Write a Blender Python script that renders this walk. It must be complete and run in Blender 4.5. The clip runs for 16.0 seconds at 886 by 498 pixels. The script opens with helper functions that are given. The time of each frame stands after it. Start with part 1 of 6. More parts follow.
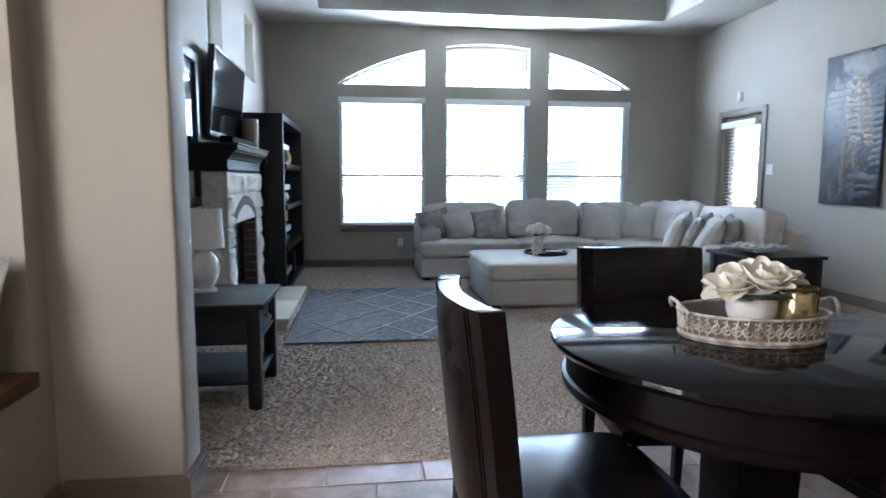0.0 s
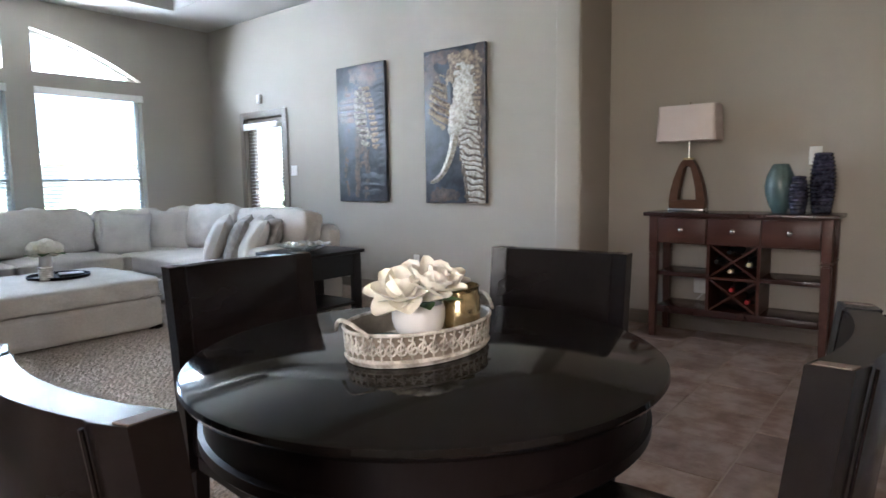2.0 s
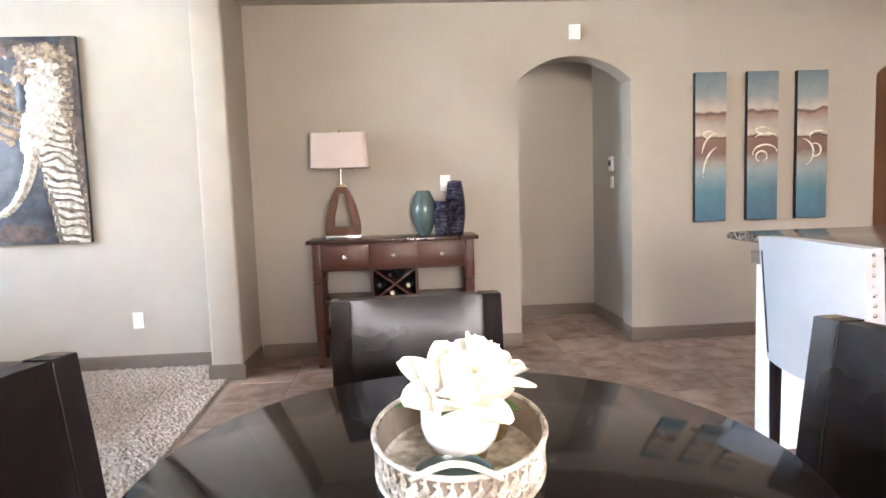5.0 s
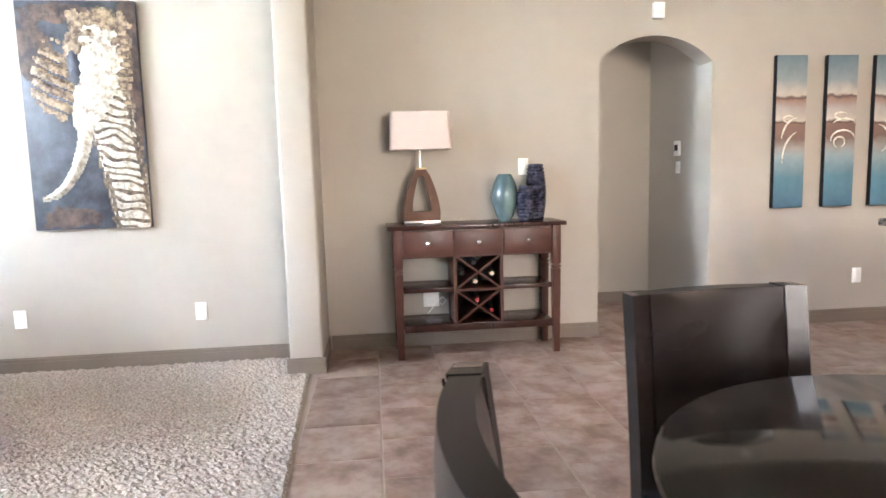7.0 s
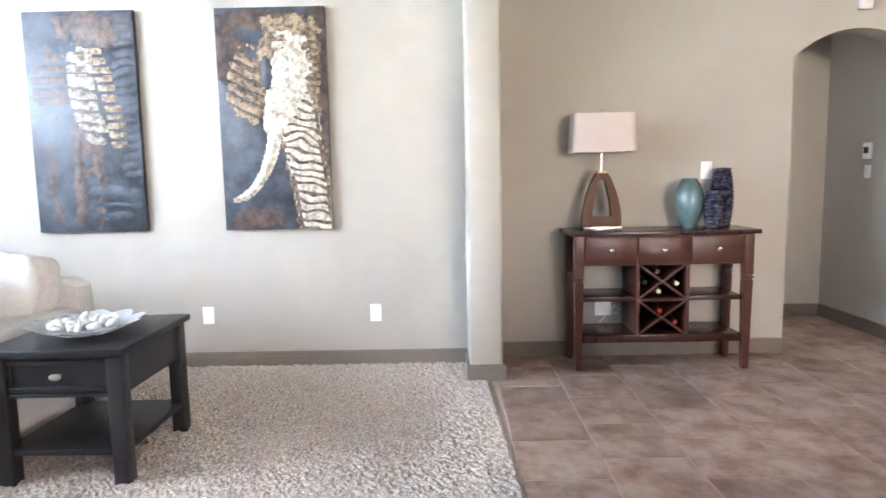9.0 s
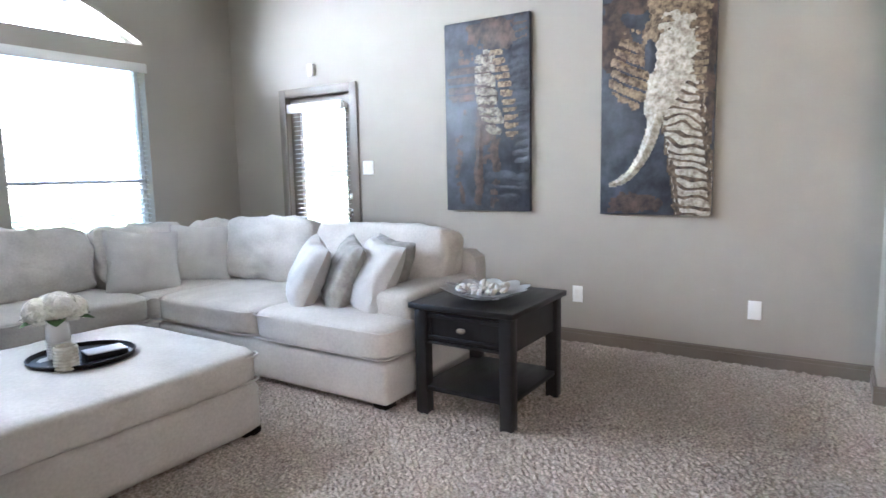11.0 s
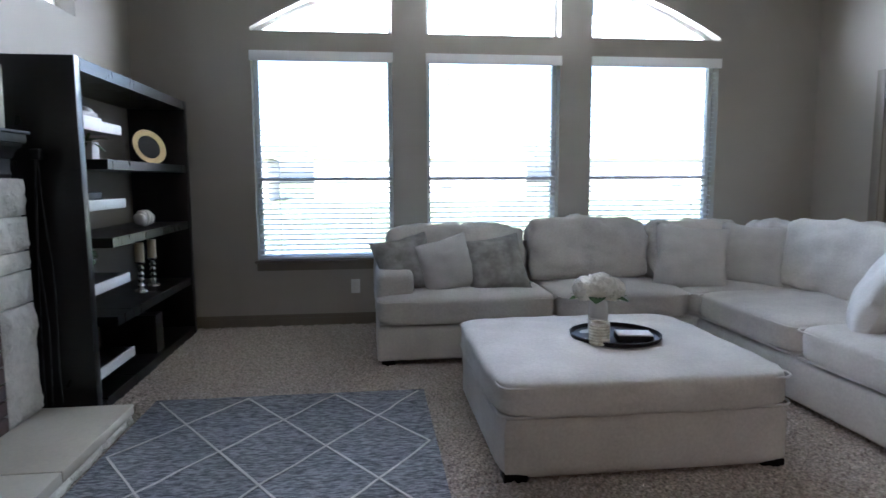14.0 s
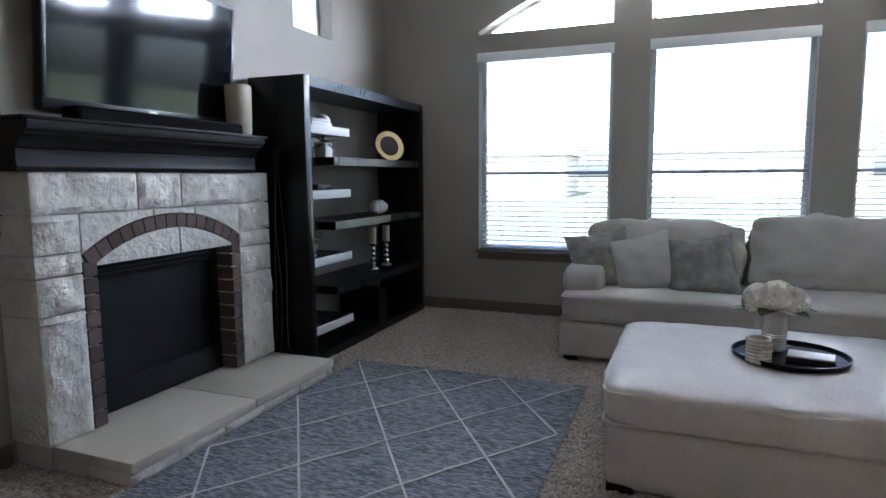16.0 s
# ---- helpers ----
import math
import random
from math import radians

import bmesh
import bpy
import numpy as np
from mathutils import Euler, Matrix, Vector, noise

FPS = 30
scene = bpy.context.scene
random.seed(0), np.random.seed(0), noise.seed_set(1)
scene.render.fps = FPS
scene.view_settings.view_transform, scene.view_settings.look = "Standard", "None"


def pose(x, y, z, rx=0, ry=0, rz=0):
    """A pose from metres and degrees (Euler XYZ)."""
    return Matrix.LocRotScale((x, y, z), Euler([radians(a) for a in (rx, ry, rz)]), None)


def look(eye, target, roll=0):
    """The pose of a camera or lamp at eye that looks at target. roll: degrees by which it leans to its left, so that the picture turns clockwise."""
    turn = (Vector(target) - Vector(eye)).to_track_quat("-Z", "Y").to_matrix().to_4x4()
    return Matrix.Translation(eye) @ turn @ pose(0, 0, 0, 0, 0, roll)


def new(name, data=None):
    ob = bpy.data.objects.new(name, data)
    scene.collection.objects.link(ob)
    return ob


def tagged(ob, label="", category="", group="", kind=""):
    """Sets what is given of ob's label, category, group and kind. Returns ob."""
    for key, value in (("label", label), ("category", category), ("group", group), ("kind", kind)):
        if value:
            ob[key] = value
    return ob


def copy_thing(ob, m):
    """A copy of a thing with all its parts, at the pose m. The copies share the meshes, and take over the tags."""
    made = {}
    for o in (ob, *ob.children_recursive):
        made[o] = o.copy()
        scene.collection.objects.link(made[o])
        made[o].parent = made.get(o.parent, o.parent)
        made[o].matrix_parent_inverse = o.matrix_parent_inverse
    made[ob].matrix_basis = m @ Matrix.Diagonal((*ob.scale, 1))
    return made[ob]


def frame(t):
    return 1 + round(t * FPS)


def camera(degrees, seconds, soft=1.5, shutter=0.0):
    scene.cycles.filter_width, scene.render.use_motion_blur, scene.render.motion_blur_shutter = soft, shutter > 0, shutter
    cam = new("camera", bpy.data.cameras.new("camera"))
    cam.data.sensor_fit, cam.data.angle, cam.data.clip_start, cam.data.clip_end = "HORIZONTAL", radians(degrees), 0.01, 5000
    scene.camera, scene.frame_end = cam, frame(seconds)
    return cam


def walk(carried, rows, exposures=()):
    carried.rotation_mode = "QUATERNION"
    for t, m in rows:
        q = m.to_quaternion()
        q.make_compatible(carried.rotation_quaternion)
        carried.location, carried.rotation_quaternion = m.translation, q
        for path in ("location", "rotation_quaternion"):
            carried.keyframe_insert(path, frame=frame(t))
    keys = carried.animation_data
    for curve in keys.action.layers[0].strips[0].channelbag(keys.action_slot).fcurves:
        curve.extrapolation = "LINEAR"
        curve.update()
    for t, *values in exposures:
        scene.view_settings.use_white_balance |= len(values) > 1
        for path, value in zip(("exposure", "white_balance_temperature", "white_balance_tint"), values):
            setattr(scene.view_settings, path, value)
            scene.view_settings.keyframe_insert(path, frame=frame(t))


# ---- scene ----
cam = camera(71.8, 16.0, shutter=0.2)
PATH = [
    (0, (-0.675, 0.521, 1.182), (-0.425, 2.492, 0.957), 0.2),
    (0.5, (-0.722, 0.677, 1.174), (-0.109, 2.568, 0.953), -0.8),
    (1, (-0.754, 0.793, 1.152), (0.293, 2.481, 0.918), -0.8),
    (1.5, (-0.724, 0.945, 1.149), (0.607, 2.422, 0.927), -2.0),
    (2, (-0.706, 1.061, 1.157), (0.84, 2.31, 0.937), -0.9),
    (2.5, (-0.726, 1.204, 1.167), (1.008, 2.178, 0.949), -1.7),
    (3, (-0.744, 1.354, 1.179), (1.126, 2.027, 0.959), -1.0),
    (3.5, (-0.691, 1.501, 1.202), (1.251, 1.924, 0.985), -1.3),
    (4, (-0.679, 1.66, 1.218), (1.3, 1.857, 1.005), -0.4),
    (4.2, (-0.666, 1.741, 1.205), (1.32, 1.861, 1.006), -0.8),
    (6.3, (-0.488, 2.495, 1.229), (1.479, 2.212, 1.007), -1.5),
    (6.5, (-0.46, 2.597, 1.237), (1.506, 2.319, 1.0), -1.4),
    (7, (-0.333, 2.815, 1.213), (1.642, 2.59, 0.986), -1.5),
    (7.5, (-0.2, 3.034, 1.23), (1.779, 2.853, 1.002), -1.9),
    (8, (-0.16, 3.232, 1.213), (1.818, 3.042, 0.986), -0.6),
    (8.5, (-0.157, 3.398, 1.232), (1.825, 3.259, 1.003), -1.1),
    (9, (-0.185, 3.48, 1.257), (1.803, 3.503, 1.033), -1.1),
    (9.5, (-0.218, 3.526, 1.256), (1.741, 3.861, 1.034), -1.2),
    (9.7, (-0.231, 3.551, 1.24), (1.701, 4.017, 1.019), -1.3),
    (11.8, (-0.263, 3.581, 1.266), (1.127, 4.998, 1.02), -1.3),
    (12, (-0.235, 3.563, 1.241), (1.061, 5.068, 1.004), -1.4),
    (12.5, (-0.187, 3.537, 1.221), (0.876, 5.217, 1.0), -1.5),
    (13, (-0.16, 3.524, 1.225), (0.66, 5.335, 1.003), -0.8),
    (13.5, (-0.131, 3.576, 1.21), (0.409, 5.487, 0.975), -0.1),
    (14, (-0.065, 3.622, 1.222), (0.165, 5.596, 0.998), -0.3),
    (14.5, (0.082, 3.619, 1.215), (0.023, 5.607, 1.001), -1.0),
    (15, (0.282, 3.571, 1.212), (0.025, 5.539, 0.963), 0.4),
    (15.5, (0.49, 3.588, 1.188), (-0.029, 5.505, 0.945), -0.8),
    (16, (0.684, 3.624, 1.205), (-0.042, 5.473, 0.972), -0.4),
]
walk(cam, [(t, look(eye, target, roll)) for t, eye, target, roll in PATH],
     exposures=[(0, 3.18, 5050, 7), (1.0, 2.98, 5150, 8), (1.5, 2.94, 5250, 8), (2.0, 3.46, 5450, 9), (2.5, 4.12, 5700, 11), (3.0, 4.68, 5750, 11), (4.0, 4.8, 5750, 13), (6.3, 5.12, 5650, 11), (8.0, 5.15, 5600, 11), (9.0, 4.95, 5450, 11), (9.7, 4.7, 5450, 11),
                (11.8, 3.45, 5500, 13), (13.0, 3.3, 5450, 13), (14.5, 2.75, 5430, 13), (16.0, 2.79, 5450, 13)])

# ---- world and light ----
world = bpy.data.worlds.new("sky_world")
scene.world = world
world.use_nodes = True
wn = world.node_tree.nodes
sky = wn.new("ShaderNodeTexSky")
sky.sky_type = "NISHITA"
sky.sun_disc = False
sky.sun_elevation = radians(48)
sky.sun_rotation = radians(170)
sky.dust_density = 3.0
wn["Background"].inputs[1].default_value = 0.12
world.node_tree.links.new(sky.outputs[0], wn["Background"].inputs[0])


def lamp(name, kind, m, energy, color, **sizes):
    data = bpy.data.lights.new(name, kind)
    data.energy, data.color = energy, color
    for k, v in sizes.items():
        if k == "size":
            data.size = v
        elif k == "size_y":
            data.shape = "RECTANGLE"
            data.size_y = v
        elif k == "angle":
            data.angle = v
    ob = new(name, data)
    ob.matrix_world = m
    return ob


lamp("sun", "SUN", look((0, -10, 12), (1.5, 0, 0)), 5.0, (1.0, 0.95, 0.88), angle=radians(0.5))


# ---- materials ----
def nodes(name, color, rough=0.6, metal=0.0):
    m = bpy.data.materials.new(name)
    m.use_nodes = True
    nt = m.node_tree
    b = nt.nodes["Principled BSDF"]
    b.inputs["Base Color"].default_value = (*color, 1)
    b.inputs["Roughness"].default_value = rough
    b.inputs["Metallic"].default_value = metal
    return m, nt, b


def add(nt, kind, **values):
    n = nt.nodes.new(kind)
    for k, v in values.items():
        n.inputs[k.replace("_", " ")].default_value = v
    return n


def grain(name, color, rough=0.6, metal=0.0, scale=40.0, big=3.0, var=0.12, bump=0.15, dist=0.002, stretch=(1, 1, 1), spec=0.5, island=0.0):
    """Colour with variation at two scales and fine relief, in metres."""
    m, nt, b = nodes(name, color, rough, metal)
    L = nt.links
    co = nt.nodes.new("ShaderNodeTexCoord")
    mp = add(nt, "ShaderNodeMapping", Scale=stretch)
    L.new(co.outputs["Object"], mp.inputs[0])
    n1 = add(nt, "ShaderNodeTexNoise", Scale=scale, Detail=6.0, Roughness=0.6)
    n2 = add(nt, "ShaderNodeTexNoise", Scale=big, Detail=3.0)
    L.new(mp.outputs[0], n1.inputs["Vector"])
    L.new(mp.outputs[0], n2.inputs["Vector"])
    mul = nt.nodes.new("ShaderNodeMath")
    mul.operation = "ADD"
    L.new(n1.outputs["Fac"], mul.inputs[0])
    L.new(n2.outputs["Fac"], mul.inputs[1])
    mr = add(nt, "ShaderNodeMapRange")
    mr.inputs["From Min"].default_value, mr.inputs["From Max"].default_value = 0.6, 1.4
    mr.inputs["To Min"].default_value, mr.inputs["To Max"].default_value = 1 - var, 1 + var
    L.new(mul.outputs[0], mr.inputs[0])
    mx = nt.nodes.new("ShaderNodeMix")
    mx.data_type, mx.blend_type = "RGBA", "MULTIPLY"
    mx.inputs[0].default_value = 1.0
    mx.inputs[6].default_value = (*color, 1)
    L.new(mr.outputs[0], mx.inputs[7])
    out = mx.outputs[2]
    if island:
        info = nt.nodes.new("ShaderNodeObjectInfo")
        r2 = add(nt, "ShaderNodeMapRange")
        r2.inputs["To Min"].default_value, r2.inputs["To Max"].default_value = 1 - island, 1 + island
        L.new(info.outputs["Random"], r2.inputs[0])
        m2 = nt.nodes.new("ShaderNodeMix")
        m2.data_type, m2.blend_type = "RGBA", "MULTIPLY"
        m2.inputs[0].default_value = 1.0
        L.new(out, m2.inputs[6])
        L.new(r2.outputs[0], m2.inputs[7])
        out = m2.outputs[2]
        far = nt.nodes.new("ShaderNodeMath")
        far.operation = "MULTIPLY"
        far.inputs[1].default_value = 57.0
        L.new(info.outputs["Random"], far.inputs[0])
        L.new(far.outputs[0], mp.inputs["Location"])
    L.new(out, b.inputs["Base Color"])
    rr = add(nt, "ShaderNodeMapRange")
    rr.inputs["To Min"].default_value, rr.inputs["To Max"].default_value = max(0.02, rough - 0.08), min(1, rough + 0.08)
    L.new(n2.outputs["Fac"], rr.inputs[0])
    L.new(rr.outputs[0], b.inputs["Roughness"])
    b.inputs["Specular IOR Level"].default_value = spec
    if bump:
        bp = add(nt, "ShaderNodeBump", Strength=bump, Distance=dist)
        L.new(n1.outputs["Fac"], bp.inputs["Height"])
        L.new(bp.outputs[0], b.inputs["Normal"])
    return m


def two_tone(name, a, c, scale, rough=0.8, bump=0.4, dist=0.004, lo=0.42, hi=0.58, detail=4.0, stretch=(1, 1, 1), big=2.0, bigvar=0.15, spec=0.3, metal=0.0, island=0.0):
    """Speckle of two colours with a slow drift of brightness."""
    m = grain(name, (1, 1, 1), rough, metal, scale, big, bigvar, bump, dist, stretch, spec, island)
    nt = m.node_tree
    n1 = [n for n in nt.nodes if n.type == "TEX_NOISE" and abs(n.inputs["Scale"].default_value - scale) < 1e-4][0]
    n1.inputs["Detail"].default_value = detail
    ramp = nt.nodes.new("ShaderNodeValToRGB")
    ramp.color_ramp.elements[0].position, ramp.color_ramp.elements[0].color = lo, (*a, 1)
    ramp.color_ramp.elements[1].position, ramp.color_ramp.elements[1].color = hi, (*c, 1)
    nt.links.new(n1.outputs["Fac"], ramp.inputs[0])
    mix = [n for n in nt.nodes if n.type == "MIX"][0]
    nt.links.new(ramp.outputs[0], mix.inputs[6])
    mr = [n for n in nt.nodes if n.type == "MAP_RANGE"][0]
    n2 = [n for n in nt.nodes if n.type == "TEX_NOISE" and n is not n1][0]
    nt.links.new(n2.outputs["Fac"], mr.inputs[0])
    mr.inputs["From Min"].default_value, mr.inputs["From Max"].default_value = 0.3, 0.7
    return m


M = dict(
    wall=grain("greige_plaster", (0.338, 0.307, 0.262), 0.75, scale=90, big=1.2, var=0.025, bump=0.12, dist=0.0015),
    ceiling=grain("white_ceiling", (0.46, 0.44, 0.40), 0.85, scale=110, big=1.0, var=0.02, bump=0.15, dist=0.0015),
    trim=grain("taupe_trim", (0.15, 0.122, 0.095), 0.45, scale=60, big=2, var=0.06, bump=0.04),
    tile=two_tone("slate_tile", (0.155, 0.084, 0.055), (0.275, 0.208, 0.168), 6.0, 0.45, 0.12, 0.003, 0.33, 0.60, 8.0, (1, 1, 1), 1.8, 0.14, 0.45, island=0.16),
    grout=grain("grout", (0.31, 0.25, 0.205), 0.9, scale=200, var=0.1),
    carpet=two_tone("shag_carpet", (0.215, 0.175, 0.145), (0.50, 0.435, 0.375), 84, 0.95, 0.5, 0.008, 0.27, 0.73, 7.0, (1, 1, 1), 1.3, 0.24, 0.1),
    rug=two_tone("heather_rug", (0.098, 0.102, 0.116), (0.295, 0.302, 0.322), 60, 0.95, 0.9, 0.006, 0.40, 0.60, 7.0, (0.45, 1.9, 1), 2.0, 0.10, 0.1),
    rugline=grain("rug_cream_yarn", (0.56, 0.545, 0.53), 0.95, scale=90, var=0.35, bump=0.4, dist=0.003),
    sofa=grain("oatmeal_chenille", (0.52, 0.495, 0.46), 0.92, scale=70, big=4, var=0.17, bump=0.45, dist=0.004, spec=0.15),
    pillow_light=grain("pale_linen", (0.47, 0.457, 0.435), 0.9, scale=120, big=7, var=0.13, bump=0.45, dist=0.003, spec=0.15),
    pillow_grey=two_tone("grey_velvet", (0.235, 0.225, 0.21), (0.32, 0.31, 0.29), 12, 0.75, 0.4, 0.003, 0.35, 0.65, 4.0, (1, 1, 1), 6, 0.12, 0.3),
    piping=grain("piping_cord", (0.56, 0.535, 0.50), 0.9, scale=300, var=0.06),
    espresso=grain("espresso_wood", (0.006, 0.004, 0.004), 0.38, scale=30, big=4, var=0.25, bump=0.04, stretch=(1, 8, 1), spec=0.13),
    lacquer=grain("black_lacquer", (0.006, 0.005, 0.005), 0.30, scale=30, big=4, var=0.2, bump=0.02, stretch=(1, 8, 1), spec=0.42),
    tabletop=grain("espresso_tabletop", (0.006, 0.005, 0.0045), 0.07, scale=40, big=3, var=0.2, bump=0.004, stretch=(1, 10, 1), spec=0.34),
    leather=grain("espresso_leather", (0.0065, 0.0048, 0.0045), 0.25, scale=220, big=4, var=0.2, bump=0.08, dist=0.001, spec=0.22),
    stitch=grain("pale_crease", (0.09, 0.065, 0.05), 0.6, scale=200, var=0.2),
    cherry=grain("cherry_wood", (0.052, 0.017, 0.010), 0.36, scale=26, big=3, var=0.28, bump=0.04, stretch=(1, 1, 7), spec=0.3),
    cherry_top=grain("cherry_top", (0.030, 0.010, 0.007), 0.22, scale=26, big=3, var=0.25, bump=0.02, stretch=(1, 7, 1)),
    greywood=grain("charcoal_wood", (0.014, 0.0125, 0.0125), 0.42, scale=34, big=4, var=0.3, bump=0.08, stretch=(7, 1, 1), spec=0.35),
    mantel=grain("ebony_mantel", (0.009, 0.008, 0.008), 0.48, scale=30, big=3, var=0.25, bump=0.05, stretch=(1, 8, 1), spec=0.14),
    stone=grain("limestone", (0.60, 0.57, 0.51), 0.95, scale=20, big=4, var=0.18, bump=0.9, dist=0.02, spec=0.06),
    slab=grain("smooth_limestone", (0.50, 0.455, 0.37), 0.7, scale=60, big=3, var=0.10, bump=0.12),
    mortar=grain("mortar", (0.50, 0.47, 0.42), 0.95, scale=120, var=0.1, bump=0.4),
    brick=grain("brown_brick", (0.105, 0.070, 0.058), 0.85, scale=60, big=9, var=0.25, bump=0.5, dist=0.003, island=0.2),
    black=grain("black_metal", (0.007, 0.007, 0.008), 0.45, scale=90, var=0.15, bump=0.03, spec=0.25),
    plastic=grain("black_plastic", (0.010, 0.010, 0.012), 0.35, scale=60, var=0.08, bump=0.0),
    white=grain("white_paint", (0.74, 0.73, 0.71), 0.5, scale=80, var=0.02, bump=0.03),
    blind=grain("white_blind", (0.78, 0.77, 0.75), 0.45, scale=60, var=0.02, bump=0.02),
    porcelain=grain("white_porcelain", (0.75, 0.73, 0.70), 0.18, scale=30, var=0.03, bump=0.0),
    pearl=grain("pearl_silver", (0.60, 0.60, 0.585), 0.28, 0.25, scale=30, big=9, var=0.10, bump=0.03),
    chrome=grain("brushed_nickel", (0.62, 0.60, 0.57), 0.25, 1.0, scale=90, var=0.06, bump=0.02),
    gold=grain("antique_gold", (0.46, 0.35, 0.19), 0.36, 1.0, scale=50, var=0.25, bump=0.1),
    petal=grain("white_petal", (0.86, 0.83, 0.74), 0.55, scale=40, big=12, var=0.06, bump=0.06),
    leaf=grain("green_leaf", (0.055, 0.115, 0.028), 0.7, scale=40, big=12, var=0.3, bump=0.1),
    whitewash=two_tone("whitewashed_metal", (0.30, 0.265, 0.215), (0.60, 0.57, 0.51), 30, 0.7, 0.3, 0.002, 0.35, 0.6, 5.0),
    shade=grain("linen_shade", (0.47, 0.395, 0.355), 0.9, scale=240, big=5, var=0.06, bump=0.25, dist=0.001),
    shade_white=grain("white_shade", (0.74, 0.72, 0.69), 0.9, scale=240, big=5, var=0.05, bump=0.2, dist=0.001),
    walnut=grain("walnut_lamp", (0.075, 0.032, 0.015), 0.5, scale=26, var=0.25, bump=0.05, stretch=(1, 1, 6), spec=0.2),
    bluevase=two_tone("navy_glaze", (0.014, 0.014, 0.026), (0.050, 0.050, 0.078), 30, 0.14, 0.1, 0.002, 0.4, 0.65),
    wax=grain("cream_wax", (0.62, 0.52, 0.35), 0.5, scale=60, var=0.08, bump=0.05),
    granite=two_tone("granite", (0.02, 0.018, 0.016), (0.24, 0.20, 0.165), 70, 0.15, 0.0, 0.001, 0.42, 0.6, 6.0, spec=0.5),
    stool=grain("grey_linen_stool", (0.30, 0.315, 0.34), 0.85, scale=260, big=6, var=0.08, bump=0.25, dist=0.001),
    grass=two_tone("lawn", (0.12, 0.145, 0.075), (0.21, 0.225, 0.13), 6, 0.95, 0.5, 0.03, 0.35, 0.65),
    plank=grain("cedar_fence", (0.28, 0.20, 0.14), 0.85, scale=20, big=2, var=0.2, bump=0.2, stretch=(6, 6, 1)),
    facade=grain("tan_brick_wall", (0.58, 0.54, 0.49), 0.9, scale=12, big=0.6, var=0.15, bump=0.2),
    roof=grain("grey_shingle", (0.38, 0.37, 0.355), 0.9, scale=8, big=1, var=0.25, bump=0.4),
    slate=two_tone("slate_paint", (0.024, 0.026, 0.034), (0.056, 0.060, 0.073), 7, 0.48, 0.6, 0.008, 0.35, 0.65, 6.0, (1, 1, 1), 3, 0.25, 0.35),
    umber=two_tone("umber_paint", (0.038, 0.028, 0.026), (0.095, 0.062, 0.047), 14, 0.4, 0.7, 0.008, 0.35, 0.62, 6.0),
    ivory=two_tone("ivory_paint", (0.20, 0.155, 0.105), (0.47, 0.43, 0.36), 30, 0.42, 0.9, 0.006, 0.30, 0.60, 6.0, spec=0.5),
    ochre=two_tone("ochre_paint", (0.07, 0.048, 0.034), (0.27, 0.20, 0.125), 34, 0.4, 0.6, 0.006, 0.35, 0.6, 6.0),
    ivory_dim=two_tone("aged_ivory_paint", (0.085, 0.066, 0.048), (0.31, 0.275, 0.215), 26, 0.45, 0.9, 0.006, 0.36, 0.64, 6.0, spec=0.4),
    jar=two_tone("ribbed_cream_glass", (0.60, 0.55, 0.45), (0.70, 0.67, 0.59), 20, 0.25, 0.05, 0.001, spec=0.5),
    matte=grain("matte_black_cloth", (0.005, 0.005, 0.005), 0.85, scale=200, var=0.2, bump=0.1, spec=0.1),
    bronze=two_tone("bronze_paint", (0.055, 0.040, 0.030), (0.17, 0.125, 0.08), 24, 0.42, 0.7, 0.006, 0.38, 0.64, 6.0),
    terracotta=grain("terracotta_wall", (0.36, 0.19, 0.115), 0.8, scale=80, var=0.04, bump=0.1),
)


def glass_mat(name, color=(1, 1, 1), rough=0.0, thin=True):
    m, nt, b = nodes(name, color, rough)
    b.inputs["Transmission Weight"].default_value = 1.0
    b.inputs["IOR"].default_value = 1.05 if thin else 1.45
    return m


M["petal"].node_tree.nodes["Principled BSDF"].inputs["Subsurface Weight"].default_value = 0.35
M["petal"].node_tree.nodes["Principled BSDF"].inputs["Subsurface Radius"].default_value = (0.03, 0.03, 0.025)
M["brickred"] = grain("red_foil", (0.30, 0.02, 0.025), 0.35, scale=60, var=0.1, bump=0.02)
# aged bronze for knobs; also the painted shade in the tray rim's gaps
M["antique_rim_shade"] = grain("aged_metal_rim_shade", (0.24, 0.205, 0.16), 0.7, scale=60, var=0.25, bump=0.2)
M["glass"] = glass_mat("window_glass")
M["teal_glass"] = grain("teal_glaze", (0.075, 0.115, 0.115), 0.10, scale=20, big=5, var=0.25, bump=0.02, spec=0.8)
M["amber_glass"] = grain("mercury_glass", (0.50, 0.40, 0.22), 0.18, 0.85, scale=26, var=0.35, bump=0.25, dist=0.004)
M["mirror"] = grain("mirror_silver", (0.86, 0.87, 0.87), 0.02, 1.0, scale=5, var=0.01, bump=0)
m_, nt_, b_ = nodes("tv_screen", (0.006, 0.007, 0.009), 0.07)
M["screen"] = m_
m_, nt_, b_ = nodes("warm_bulb", (1, 0.8, 0.55), 0.5)
b_.inputs["Emission Color"].default_value = (1.0, 0.66, 0.36, 1)
b_.inputs["Emission Strength"].default_value = 1.2
M["bulb"] = m_


